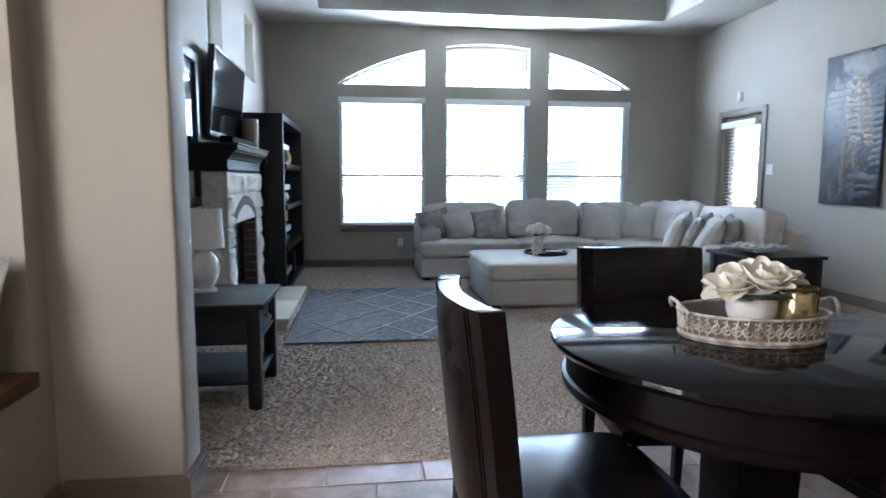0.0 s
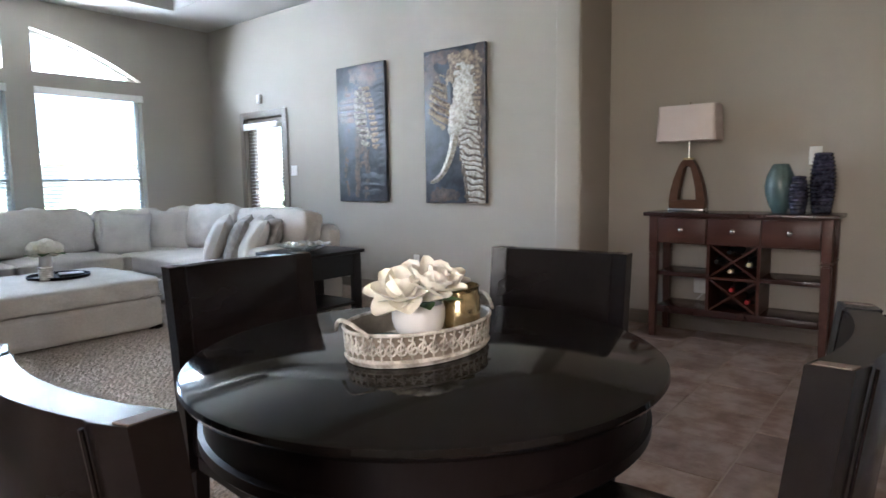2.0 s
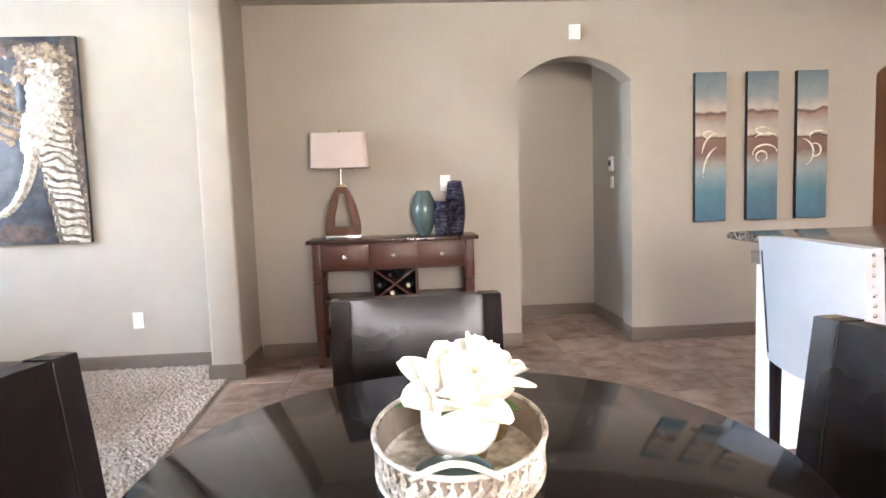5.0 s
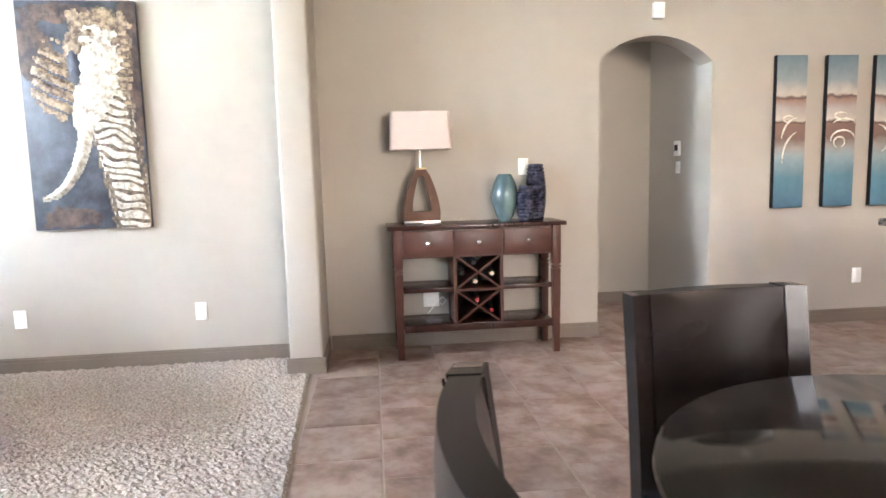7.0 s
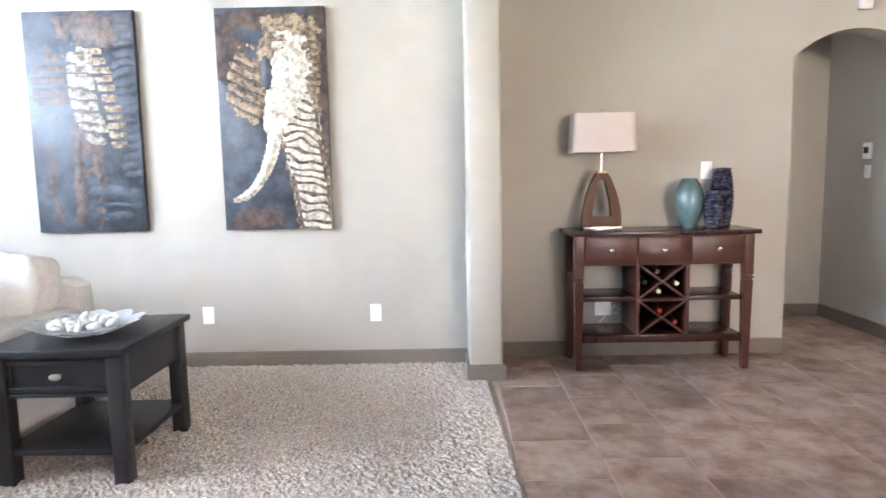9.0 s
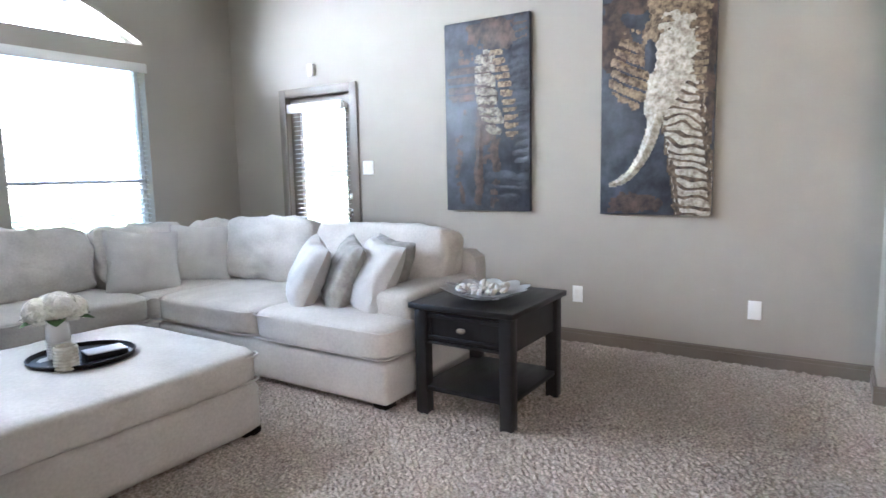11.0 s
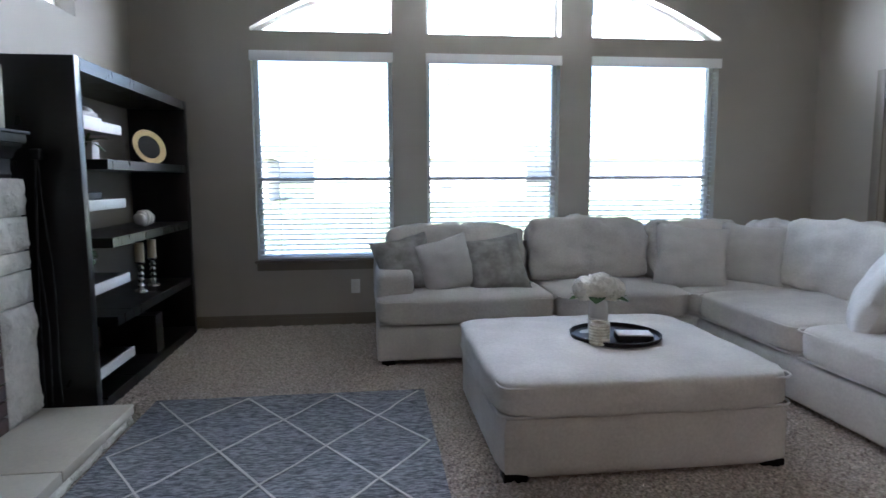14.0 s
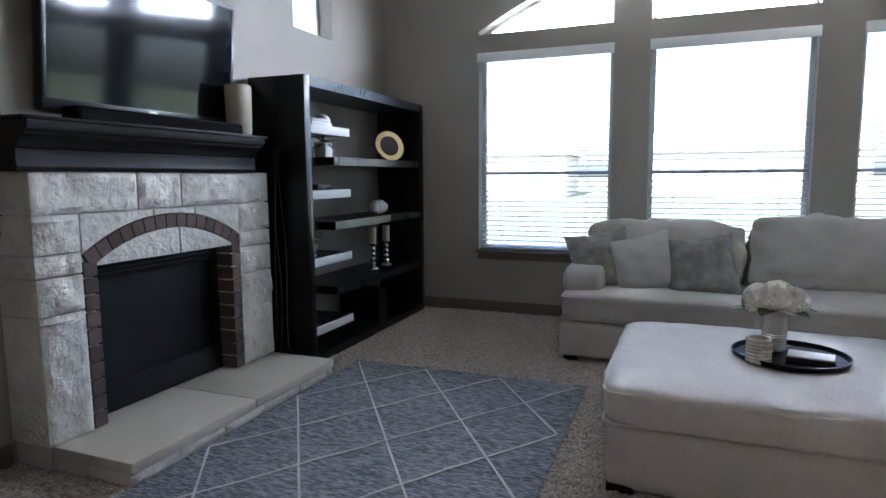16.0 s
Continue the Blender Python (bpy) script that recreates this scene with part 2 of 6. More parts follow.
def triptych_mat(name, shift):
    """Painted bands: grey-teal sky, pale dune, rust scrolls, deep teal."""
    m = grain(name, (0.2, 0.2, 0.2), 0.55, scale=18, big=5, var=0.15, bump=0.2)
    nt = m.node_tree
    co = nt.nodes["Texture Coordinate"]
    sp = nt.nodes.new("ShaderNodeSeparateXYZ")
    nt.links.new(co.outputs["Generated"], sp.inputs[0])
    nz = add(nt, "ShaderNodeTexNoise", Scale=7.0, Detail=4.0)
    mp = add(nt, "ShaderNodeMapping", Location=(shift, shift, shift))
    nt.links.new(co.outputs["Object"], mp.inputs[0])
    nt.links.new(mp.outputs[0], nz.inputs["Vector"])
    ma = nt.nodes.new("ShaderNodeMath")
    ma.operation = "MULTIPLY_ADD"
    ma.inputs[1].default_value, ma.inputs[2].default_value = 0.10, -0.05
    nt.links.new(nz.outputs["Fac"], ma.inputs[0])
    ad = nt.nodes.new("ShaderNodeMath")
    ad.operation = "ADD"
    nt.links.new(sp.outputs["Z"], ad.inputs[0])
    nt.links.new(ma.outputs[0], ad.inputs[1])
    rp = nt.nodes.new("ShaderNodeValToRGB")
    e = rp.color_ramp.elements
    stops = [(0.0, (0.040, 0.100, 0.145)), (0.20, (0.060, 0.140, 0.180)), (0.34, (0.20, 0.25, 0.26)), (0.40, (0.22, 0.20, 0.18)), (0.46, (0.13, 0.075, 0.055)), (0.555, (0.15, 0.085, 0.060)),
             (0.567, (0.05, 0.026, 0.020)), (0.580, (0.40, 0.35, 0.30)), (0.66, (0.28, 0.25, 0.225)), (0.715, (0.22, 0.135, 0.100)), (0.735, (0.07, 0.035, 0.026)), (0.748, (0.40, 0.35, 0.30)),
             (0.84, (0.19, 0.22, 0.225)), (1.0, (0.085, 0.130, 0.155))]
    e[0].position, e[0].color = stops[0][0], (*stops[0][1], 1)
    e[1].position, e[1].color = stops[-1][0], (*stops[-1][1], 1)
    for p, c in stops[1:-1]:
        el = e.new(p)
        el.color = (*c, 1)
    nt.links.new(ad.outputs[0], rp.inputs[0])
    mix = [n for n in nt.nodes if n.type == "MIX"][0]
    nt.links.new(rp.outputs[0], mix.inputs[6])
    return m


# ---- mesh helpers ----
def finish(bm, name, smooth=True):
    bmesh.ops.recalc_face_normals(bm, faces=bm.faces)
    me = bpy.data.meshes.new(name)
    bm.to_mesh(me)
    bm.free()
    if smooth:
        me.polygons.foreach_set("use_smooth", [True] * len(me.polygons))
        me.set_sharp_from_angle(angle=radians(38))
    return me


def part(name, bm, material, parent, label=""):
    """One mesh object under a thing or a part."""
    me = finish(bm, name)
    me.materials.append(M[material] if isinstance(material, str) else material)
    ob = new(name, me)
    ob.parent = parent
    return tagged(ob, label)


def thing(name, m, label, category, group="", kind=""):
    """An empty at the thing's base, to parent its parts."""
    ob = new(name)
    ob.empty_display_size = 0.1
    ob.matrix_basis = m
    return tagged(ob, label, category, group, kind)


def solo(name, bm, material, m, label, category, group="", kind=""):
    me = finish(bm, name)
    me.materials.append(M[material] if isinstance(material, str) else material)
    ob = new(name, me)
    ob.matrix_basis = m
    return tagged(ob, label, category, group, kind)


def box(bm, x0, x1, y0, y1, z0, z1, bevel=0.0, seg=2, m=None):
    c = Matrix.Translation(((x0 + x1) / 2, (y0 + y1) / 2, (z0 + z1) / 2)) @ Matrix.Diagonal((abs(x1 - x0), abs(y1 - y0), abs(z1 - z0), 1))
    r = bmesh.ops.create_cube(bm, size=1, matrix=(m @ c) if m else c)
    if bevel:
        vs = set(r["verts"])
        bmesh.ops.bevel(bm, geom=[e for e in bm.edges if e.verts[0] in vs and e.verts[1] in vs], offset=bevel, segments=seg, profile=0.5, affect="EDGES")
    return bm


def B(*a, **k):
    return box(bmesh.new(), *a, **k)


def prism(bm, pts, a0, a1, axis="y"):
    """A polygon of (u, z) pushed from a0 to a1 along an axis."""
    def at(u, z, a):
        return (u, a, z) if axis == "y" else (a, u, z) if axis == "x" else (u, z, a)
    lo = [bm.verts.new(at(u, z, a0)) for u, z in pts]
    hi = [bm.verts.new(at(u, z, a1)) for u, z in pts]
    bm.faces.new(lo)
    bm.faces.new(hi[::-1])
    for i in range(len(pts)):
        j = (i + 1) % len(pts)
        bm.faces.new((lo[i], hi[i], hi[j], lo[j]))
    return bm


def lathe(bm, profile, n=32, x=0, y=0, z=0, sx=1.0, sy=1.0, wob=0.0, rz=0.0):
    """A profile of (radius, height) turned about the upright axis; closed where the radius is 0."""
    rings = []
    for r, h in profile:
        if r <= 1e-6:
            rings.append([bm.verts.new((x, y, z + h))])
        else:
            ring = []
            for i in range(n):
                a = math.tau * i / n
                u, v = r * math.cos(a) * sx, r * math.sin(a) * sy
                ring.append(bm.verts.new((x + u * math.cos(rz) - v * math.sin(rz), y + u * math.sin(rz) + v * math.cos(rz), z + h)))
            rings.append(ring)
    for p, q in zip(rings, rings[1:]):
        for i in range(n):
            j = (i + 1) % n
            if len(p) == 1 and len(q) == 1:
                continue
            if len(p) == 1:
                bm.faces.new((p[0], q[i], q[j]))
            elif len(q) == 1:
                bm.faces.new((p[i], p[j], q[0]))
            else:
                bm.faces.new((p[i], p[j], q[j], q[i]))
    return bm


def tube(bm, pts, r, n=8, closed=False):
    """A round rod along points; r a radius or one for each point."""
    pts = [Vector(p) for p in pts]
    rs = r if isinstance(r, (list, tuple)) else [r] * len(pts)
    rings = []
    up = Vector((0, 0, 1))
    for i, p in enumerate(pts):
        a = pts[i - 1] if i or closed else p
        b = pts[(i + 1) % len(pts)] if i < len(pts) - 1 or closed else p
        d = (b - a).normalized()
        side = d.cross(up)
        if side.length < 1e-3:
            side = d.cross(Vector((1, 0, 0)))
        side.normalize()
        v = side.cross(d).normalized()
        rings.append([bm.verts.new(p + (side * math.cos(math.tau * k / n) + v * math.sin(math.tau * k / n)) * rs[i]) for k in range(n)])
    last = len(rings) if closed else len(rings) - 1
    for i in range(last):
        p, q = rings[i], rings[(i + 1) % len(rings)]
        for k in range(n):
            j = (k + 1) % n
            bm.faces.new((p[k], p[j], q[j], q[k]))
    if not closed:
        bm.faces.new(rings[0][::-1])
        bm.faces.new(rings[-1])
    return bm


def cushion(bm, cx, cy, cz, sx, sy, sz, m=None, k=5.0, puff=0.0, wrinkle=0.004, cuts=9, seed=0.0, pufftop=None):
    """A soft block of the given full size, rounded and crowned."""
    bmesh.ops.create_cube(bm, size=2)
    bmesh.ops.subdivide_edges(bm, edges=bm.edges[:], cuts=cuts, use_grid_fill=True)
    vs = bm.verts
    base = Matrix.Translation((cx, cy, cz))
    full = (m @ base) if m else base
    for v in vs:
        x, y, z = v.co
        kz = k
        f = max(abs(x), abs(y), abs(z)) / ((abs(x) ** kz + abs(y) ** kz + abs(z) ** kz) ** (1 / kz))
        p = Vector((x * f, y * f, z * f))
        crown = (1 - min(1, abs(p.x)) ** 2) * (1 - min(1, abs(p.y)) ** 2)
        side = (1 - min(1, abs(p.x)) ** 2) * (1 - min(1, abs(p.z)) ** 2)
        q = Vector((p.x * sx / 2, p.y * sy / 2, p.z * sz / 2))
        q.z += (pufftop if pufftop is not None and p.z > 0 else puff) * crown * (1 if p.z > 0 else -1) * min(1, abs(p.z) * 1.5)
        q.y += puff * 0.6 * side * (1 if p.y > 0 else -1) * min(1, abs(p.y) * 1.5)
        w = noise.noise(Vector((q.x * 7 + seed, q.y * 7, q.z * 7 + seed)))
        w2 = noise.noise(Vector((q.x * 19 + seed, q.y * 19, q.z * 19)))
        q += q.normalized() * (w * wrinkle * 2 + w2 * wrinkle)
        v.co = full @ q
    return bm


def pillow(bm, size, thick, m, seed=0.0, n=14):
    """A square scatter cushion with pinched corners."""
    def grid(sgn):
        rows = []
        for i in range(n + 1):
            row = []
            for j in range(n + 1):
                u, v = -1 + 2 * i / n, -1 + 2 * j / n
                h = (max(0.0, 1 - u ** 2) * max(0.0, 1 - v ** 2)) ** 0.42
                pin = 1 - 0.10 * (1 - abs(u)) * (abs(v) ** 3)
                pu = 1 - 0.10 * (1 - abs(v)) * (abs(u) ** 3)
                x, y = u * pu * size / 2, v * pin * size / 2
                w = noise.noise(Vector((u * 2.2 + seed, v * 2.2, sgn + seed))) * 0.16 + noise.noise(Vector((u * 6 + seed, v * 6, sgn))) * 0.05
                row.append(bm.verts.new(m @ Vector((x, y, sgn * thick / 2 * h * (1 + w)))))
            rows.append(row)
        for i in range(n):
            for j in range(n):
                bm.faces.new((rows[i][j], rows[i + 1][j], rows[i + 1][j + 1], rows[i][j + 1]))
    grid(1)
    grid(-1)
    bmesh.ops.remove_doubles(bm, verts=bm.verts, dist=0.0004)
    return bm


def ring_cord(bm, x0, x1, y0, y1, z, r, rad=0.05, n=6, m=None):
    """A cord round a rounded rectangle, for piping."""
    pts = []
    for cx, cy, a0 in ((x1 - rad, y1 - rad, 0), (x0 + rad, y1 - rad, 90), (x0 + rad, y0 + rad, 180), (x1 - rad, y0 + rad, 270)):
        for k in range(n):
            a = radians(a0 + 90 * k / (n - 1))
            pts.append(Vector((cx + rad * math.cos(a), cy + rad * math.sin(a), z)))
    if m:
        pts = [m @ p for p in pts]
    return tube(bm, pts, r, 6, True)


I4 = Matrix.Identity(4)


def at(x, y, z=0.0, rz=0.0):
    return pose(x, y, z, 0, 0, rz)


# ---- the shell ----
NY, EX, WX, DX = 8.80, 3.925, -1.92, 4.07      # inner faces: north, east, west, dining east
SY, KW = -3.6, -2.35                          # kitchen south wall, nook west wall
CEIL, DCEIL, TRAYZ = 3.18, 2.62, 3.52
WIN = ((-1.005, 0.125), (0.408, 1.548), (1.826, 2.980))
W0, W1, A0 = 0.565, 2.245, 2.415
ARC_X, ARC_R, ARC_Z = 0.985, 3.94, -0.96


def arc(x):
    return ARC_Z + math.sqrt(ARC_R ** 2 - (x - ARC_X) ** 2)


def structure(name, bm, material, label, category):
    return solo(name, bm, material, I4, label, category, kind="structure")


bm = bmesh.new()
edges = [WX - 0.2] + [v for w in WIN for v in w] + [EX + 0.2]
for i in range(0, len(edges), 2):
    box(bm, edges[i], edges[i + 1], NY, NY + 0.2, 0, 3.9)
for a, b in WIN:
    box(bm, a, b, NY, NY + 0.2, 0, W0)
    box(bm, a, b, NY, NY + 0.2, W1, A0)
    pts = [(a + (b - a) * k / 12, arc(a + (b - a) * k / 12)) for k in range(13)]
    prism(bm, pts + [(b, 3.9), (a, 3.9)], NY, NY + 0.2)
structure("wall_north", bm, "wall", "greige plaster wall with three arched windows", "wall")

# east wall of the living room, with the patio door's opening
D0, D1, DH = 7.24, 8.05, 1.985
bm = bmesh.new()
box(bm, EX, EX + 0.2, 3.37, D0, 0, 3.9)
box(bm, EX, EX + 0.2, D1, NY, 0, 3.9)
box(bm, EX, EX + 0.2, D0, D1, DH, 3.9)
structure("wall_east", bm, "wall", "greige plaster wall with two paintings", "wall")
bm = B(3.54, DX + 0.2, 3.16, 3.37, 0, DCEIL, bevel=0.018, seg=3)
structure("wall_pier_east", bm, "wall", "greige plaster wall stub with rounded corners", "wall")
bm = B(WX - 0.55, -1.335, 2.76, 2.965, 0, DCEIL, bevel=0.018, seg=3)
structure("wall_pier_west", bm, "wall", "greige plaster wall stub with rounded corners", "wall")
bm = B(WX - 0.2, EX + 0.2, 3.16, 3.37, DCEIL, 3.9)
structure("wall_header", bm, "wall", "plaster header between dining and living room", "wall")

# west wall with two small high windows
HW = ((5.77, 6.33), (7.40, 7.92))
bm = bmesh.new()
ys = [2.965] + [v for w in HW for v in w] + [NY]
for i in range(0, len(ys), 2):
    box(bm, WX - 0.2, WX, ys[i], ys[i + 1], 0, 3.9)
for a, b in HW:
    box(bm, WX - 0.2, WX, a, b, 0, 2.27)
    box(bm, WX - 0.2, WX, a, b, 2.92, 3.9)
structure("wall_west", bm, "wall", "greige plaster wall round the fireplace", "wall")


def arch_wall(bm, x0, x1, ys, arches, top, spring, rise):
    """An upright wall along y with segmental arches cut through."""
    cuts = [ys[0]] + [v for a in arches for v in a] + [ys[1]]
    for i in range(0, len(cuts), 2):
        box(bm, x0, x1, cuts[i], cuts[i + 1], 0, top)
    for a, b in arches:
        h = (b - a) / 2
        R = (h * h + rise * rise) / (2 * rise)
        pts = []
        for k in range(17):
            y = a + (b - a) * k / 16
            pts.append((y, spring + math.sqrt(max(0, R * R - (y - (a + b) / 2) ** 2)) - (R - rise)))
        prism(bm, pts + [(b, top), (a, top)], x0, x1, "x")
    return bm


ARCH1, ARCH2 = (0.262, 1.145), (-2.60, -1.70)
bm = arch_wall(bmesh.new(), DX, DX + 0.2, (SY - 0.2, 3.16), (ARCH2, ARCH1), DCEIL, 2.03, 0.185)
structure("wall_dining", bm, "wall", "warm greige wall with two arched openings", "wall")
bm = bmesh.new()
box(bm, 5.2, 5.4, -0.1, 2.4, 0, DCEIL)
box(bm, DX + 0.2, 5.2, 0.0, 0.215, 0, DCEIL)
box(bm, DX + 0.2, 5.2, 2.2, 2.4, 0, DCEIL)
structure("wall_hall", bm, "wall", "plain greige walls of a small hall", "wall")
bm = bmesh.new()
box(bm, 5.6, 5.8, SY, -0.9, 0, DCEIL)
box(bm, DX + 0.2, 5.6, -0.92, -0.82, 0, DCEIL)
structure("wall_back_room", bm, "terracotta", "terracotta walls of a room past the arch", "wall")
bm = bmesh.new()
box(bm, KW - 0.2, 5.8, SY - 0.2, SY, 0, DCEIL)
structure("wall_south", bm, "wall", "plain greige kitchen wall", "wall")
NW0, NW1 = 0.50, 1.85                       # window over the seat
NX = -1.77                                    # room side of the seat's niche
bm = bmesh.new()
box(bm, KW - 0.2, KW, SY, NW0, 0, DCEIL)
box(bm, KW - 0.2, KW, NW1, 2.965, 0, DCEIL)
box(bm, KW - 0.2, KW, NW0, NW1, 0, 0.85)
box(bm, KW - 0.2, KW, NW0, NW1, 2.15, DCEIL)
box(bm, KW, NX, 2.64, 2.76, 0, DCEIL)
box(bm, KW, NX, 2.64 - 2.2, 2.64, 2.30, DCEIL)
box(bm, KW, NX, 0.30, 0.44, 0, DCEIL)
structure("wall_nook", bm, "wall", "greige wall with a niche for the window seat", "wall")

# ceilings
bm = bmesh.new()
TX0, TX1, TY0, TY1 = -1.20, 3.10, 4.0, 8.12
box(bm, WX - 0.2, TX0, 3.37, NY, CEIL, 3.9)
box(bm, TX1, EX + 0.2, 3.37, NY, CEIL, 3.9)
box(bm, TX0, TX1, 3.37, TY0, CEIL, 3.9)
box(bm, TX0, TX1, TY1, NY, CEIL, 3.9)
box(bm, TX0, TX1, TY0, TY1, TRAYZ, 3.9)
structure("ceiling", bm, "ceiling", "off-white tray ceiling", "ceiling")
bm = B(KW - 0.2, 5.8, SY - 0.2, 3.16, DCEIL, DCEIL + 0.2)
structure("ceiling_dining", bm, "ceiling", "off-white flat dining ceiling", "ceiling")


# baseboards: a taller board with a stepped cap, along x or y
def base(bm, p, q, side, t=0.016, h=0.105):
    (x0, y0), (x1, y1) = p, q
    if abs(x1 - x0) > abs(y1 - y0):
        box(bm, min(x0, x1), max(x0, x1), y0, y0 + side * t, 0, h - 0.03)
        box(bm, min(x0, x1), max(x0, x1), y0, y0 + side * t * 0.72, h - 0.03, h - 0.008)
        box(bm, min(x0, x1), max(x0, x1), y0, y0 + side * t * 0.45, h - 0.008, h)
    else:
        box(bm, x0, x0 + side * t, min(y0, y1), max(y0, y1), 0, h - 0.03)
        box(bm, x0, x0 + side * t * 0.72, min(y0, y1), max(y0, y1), h - 0.03, h - 0.008)
        box(bm, x0, x0 + side * t * 0.45, min(y0, y1), max(y0, y1), h - 0.008, h)


bm = bmesh.new()
base(bm, (WX, NY), (EX, NY), -1)
base(bm, (EX, 3.37), (EX, D0 - 0.085), -1)
base(bm, (EX, D1 + 0.085), (EX, NY - 0.017), -1)
base(bm, (WX, 2.965), (WX, 5.25), 1)
base(bm, (3.54, 3.143), (3.54, 3.387), -1)
base(bm, (3.54, 3.37), (EX - 0.017, 3.37), 1)
base(bm, (3.54, 3.16), (DX - 0.017, 3.16), -1)
base(bm, (DX, ARCH1[1]), (DX, 3.14), -1)
base(bm, (DX, ARCH2[1]), (DX, ARCH1[0]), -1)
base(bm, (DX, SY), (DX, ARCH2[0]), -1)
base(bm, (DX, ARCH1[0]), (DX + 0.2, ARCH1[0]), 1)
base(bm, (DX, ARCH1[1]), (DX + 0.2, ARCH1[1]), -1)
base(bm, (DX + 0.2, 0.215), (5.2, 0.215), 1)
base(bm, (5.2, 0.232), (5.2, 2.2), -1)
base(bm, (-1.335, 2.743), (-1.335, 2.982), 1)
base(bm, (-1.754, 2.76), (-1.335, 2.76), -1)
base(bm, (WX + 0.017, 2.965), (-1.335, 2.965), 1)
base(bm, (NX, 0.60), (NX, 2.743), 1)
structure("baseboard", bm, "trim", "taupe painted baseboard with a stepped cap", "baseboard")

# carpet: a shaggy sheet whose south edge runs a little askew
def carpet_edge(x):
    k = max(0.0, min(1.0, (x + 0.3) / 1.9))
    return max(2.985 + 0.193 * k * k * (3 - 2 * k), 3.115 + 0.0395 * x if x > 1.5 else 0.0) + 0.008 * noise.noise(Vector((x * 14, 0, 0)))


nx, ny = 380, 380
rng = np.random.default_rng(4)
xs = np.linspace(WX, EX, nx)
edge = np.array([carpet_edge(x) for x in xs])
g = np.zeros((nx, ny, 3))
g[:, :, 0] = xs[:, None]
v = np.linspace(0, 1, ny)
g[:, :, 1] = edge[:, None] + v[None, :] * (NY - edge[:, None])
g[:, :, 2] = 0.004 + rng.random((nx, ny)) ** 1.4 * 0.013
g[:, :2, 2] = [0.0, 0.012]
g[:, 1:-1, 1] += (rng.random((nx, ny - 2)) - 0.5) * 0.008
co = g.reshape(-1, 3)
i, j = np.meshgrid(np.arange(nx - 1), np.arange(ny - 1), indexing="ij")
a = (i * ny + j).ravel()
faces = np.stack([a, a + ny, a + ny + 1, a + 1], 1)
me = bpy.data.meshes.new("carpet")
me.from_pydata(co.tolist(), [], faces.tolist())
me.materials.append(M["carpet"])
tagged(new("floor_carpet", me), "beige and brown shag carpet of the living room", "carpet", kind="structure")
bm = B(-3.0, 6.0, SY - 0.4, 9.0, -0.2, -0.0035)
floor = structure("floor", bm, "grout", "floor slab with beige grout", "floor")

# ---- windows and blinds ----
def sash_window(i, a, b):
    w = thing("window_%d" % i, at(0, 0), "white-framed sash window with open white blinds", "window", "living room windows", "structure")
    y0, y1 = NY + 0.11, NY + 0.16
    bm = bmesh.new()
    t = 0.035
    box(bm, a, a + t, y0, y1, W0, W1)
    box(bm, b - t, b, y0, y1, W0, W1)
    box(bm, a + t, b - t, y0, y1, W0, W0 + t)
    box(bm, a + t, b - t, y0, y1, W1 - t, W1)
    mid = 1.235
    box(bm, a + t, b - t, y0 - 0.01, y1 - 0.004, mid - 0.015, mid + 0.015)
    part("window_frame", bm, "white", w)
    g = part("pane", B(a + t, b - t, y0 + 0.022, y0 + 0.026, W0 + t, mid - 0.02), "glass", w)
    g.visible_shadow = False
    g = part("pane", B(a + t, b - t, y0 + 0.03, y0 + 0.034, mid + 0.02, W1 - t), "glass", w)
    g.visible_shadow = False
    bm = B(a - 0.02, b + 0.02, NY - 0.035, NY + 0.1, W0 - 0.022, W0, bevel=0.004)
    box(bm, a - 0.005, b + 0.005, NY - 0.018, NY, W0 - 0.085, W0 - 0.022)
    part("window_sill", bm, "trim", w, "taupe painted sill with an apron")
    # transom under the arc
    bm = bmesh.new()
    n = 16
    top = [(a + (b - a) * k / n, arc(a + (b - a) * k / n)) for k in range(n + 1)]
    for (x0, z0), (x1, z1) in zip(top, top[1:]):
        prism(bm, [(x0, z0 - 0.04), (x1, z1 - 0.04), (x1, z1), (x0, z0)], y0, y1)
    box(bm, a, b, y0, y1, A0, A0 + 0.03)
    box(bm, a, a + 0.03, y0, y1, A0 + 0.03, arc(a) - 0.03)
    box(bm, b - 0.03, b, y0, y1, A0 + 0.03, arc(b) - 0.03)
    part("transom_frame", bm, "white", w)
    g = part("pane", prism(bmesh.new(), [(a, A0)] + [(b, A0)] + [(x, z - 0.01) for x, z in top[::-1]], y0 + 0.02, y0 + 0.024), "glass", w)
    g.visible_shadow = False
    return w


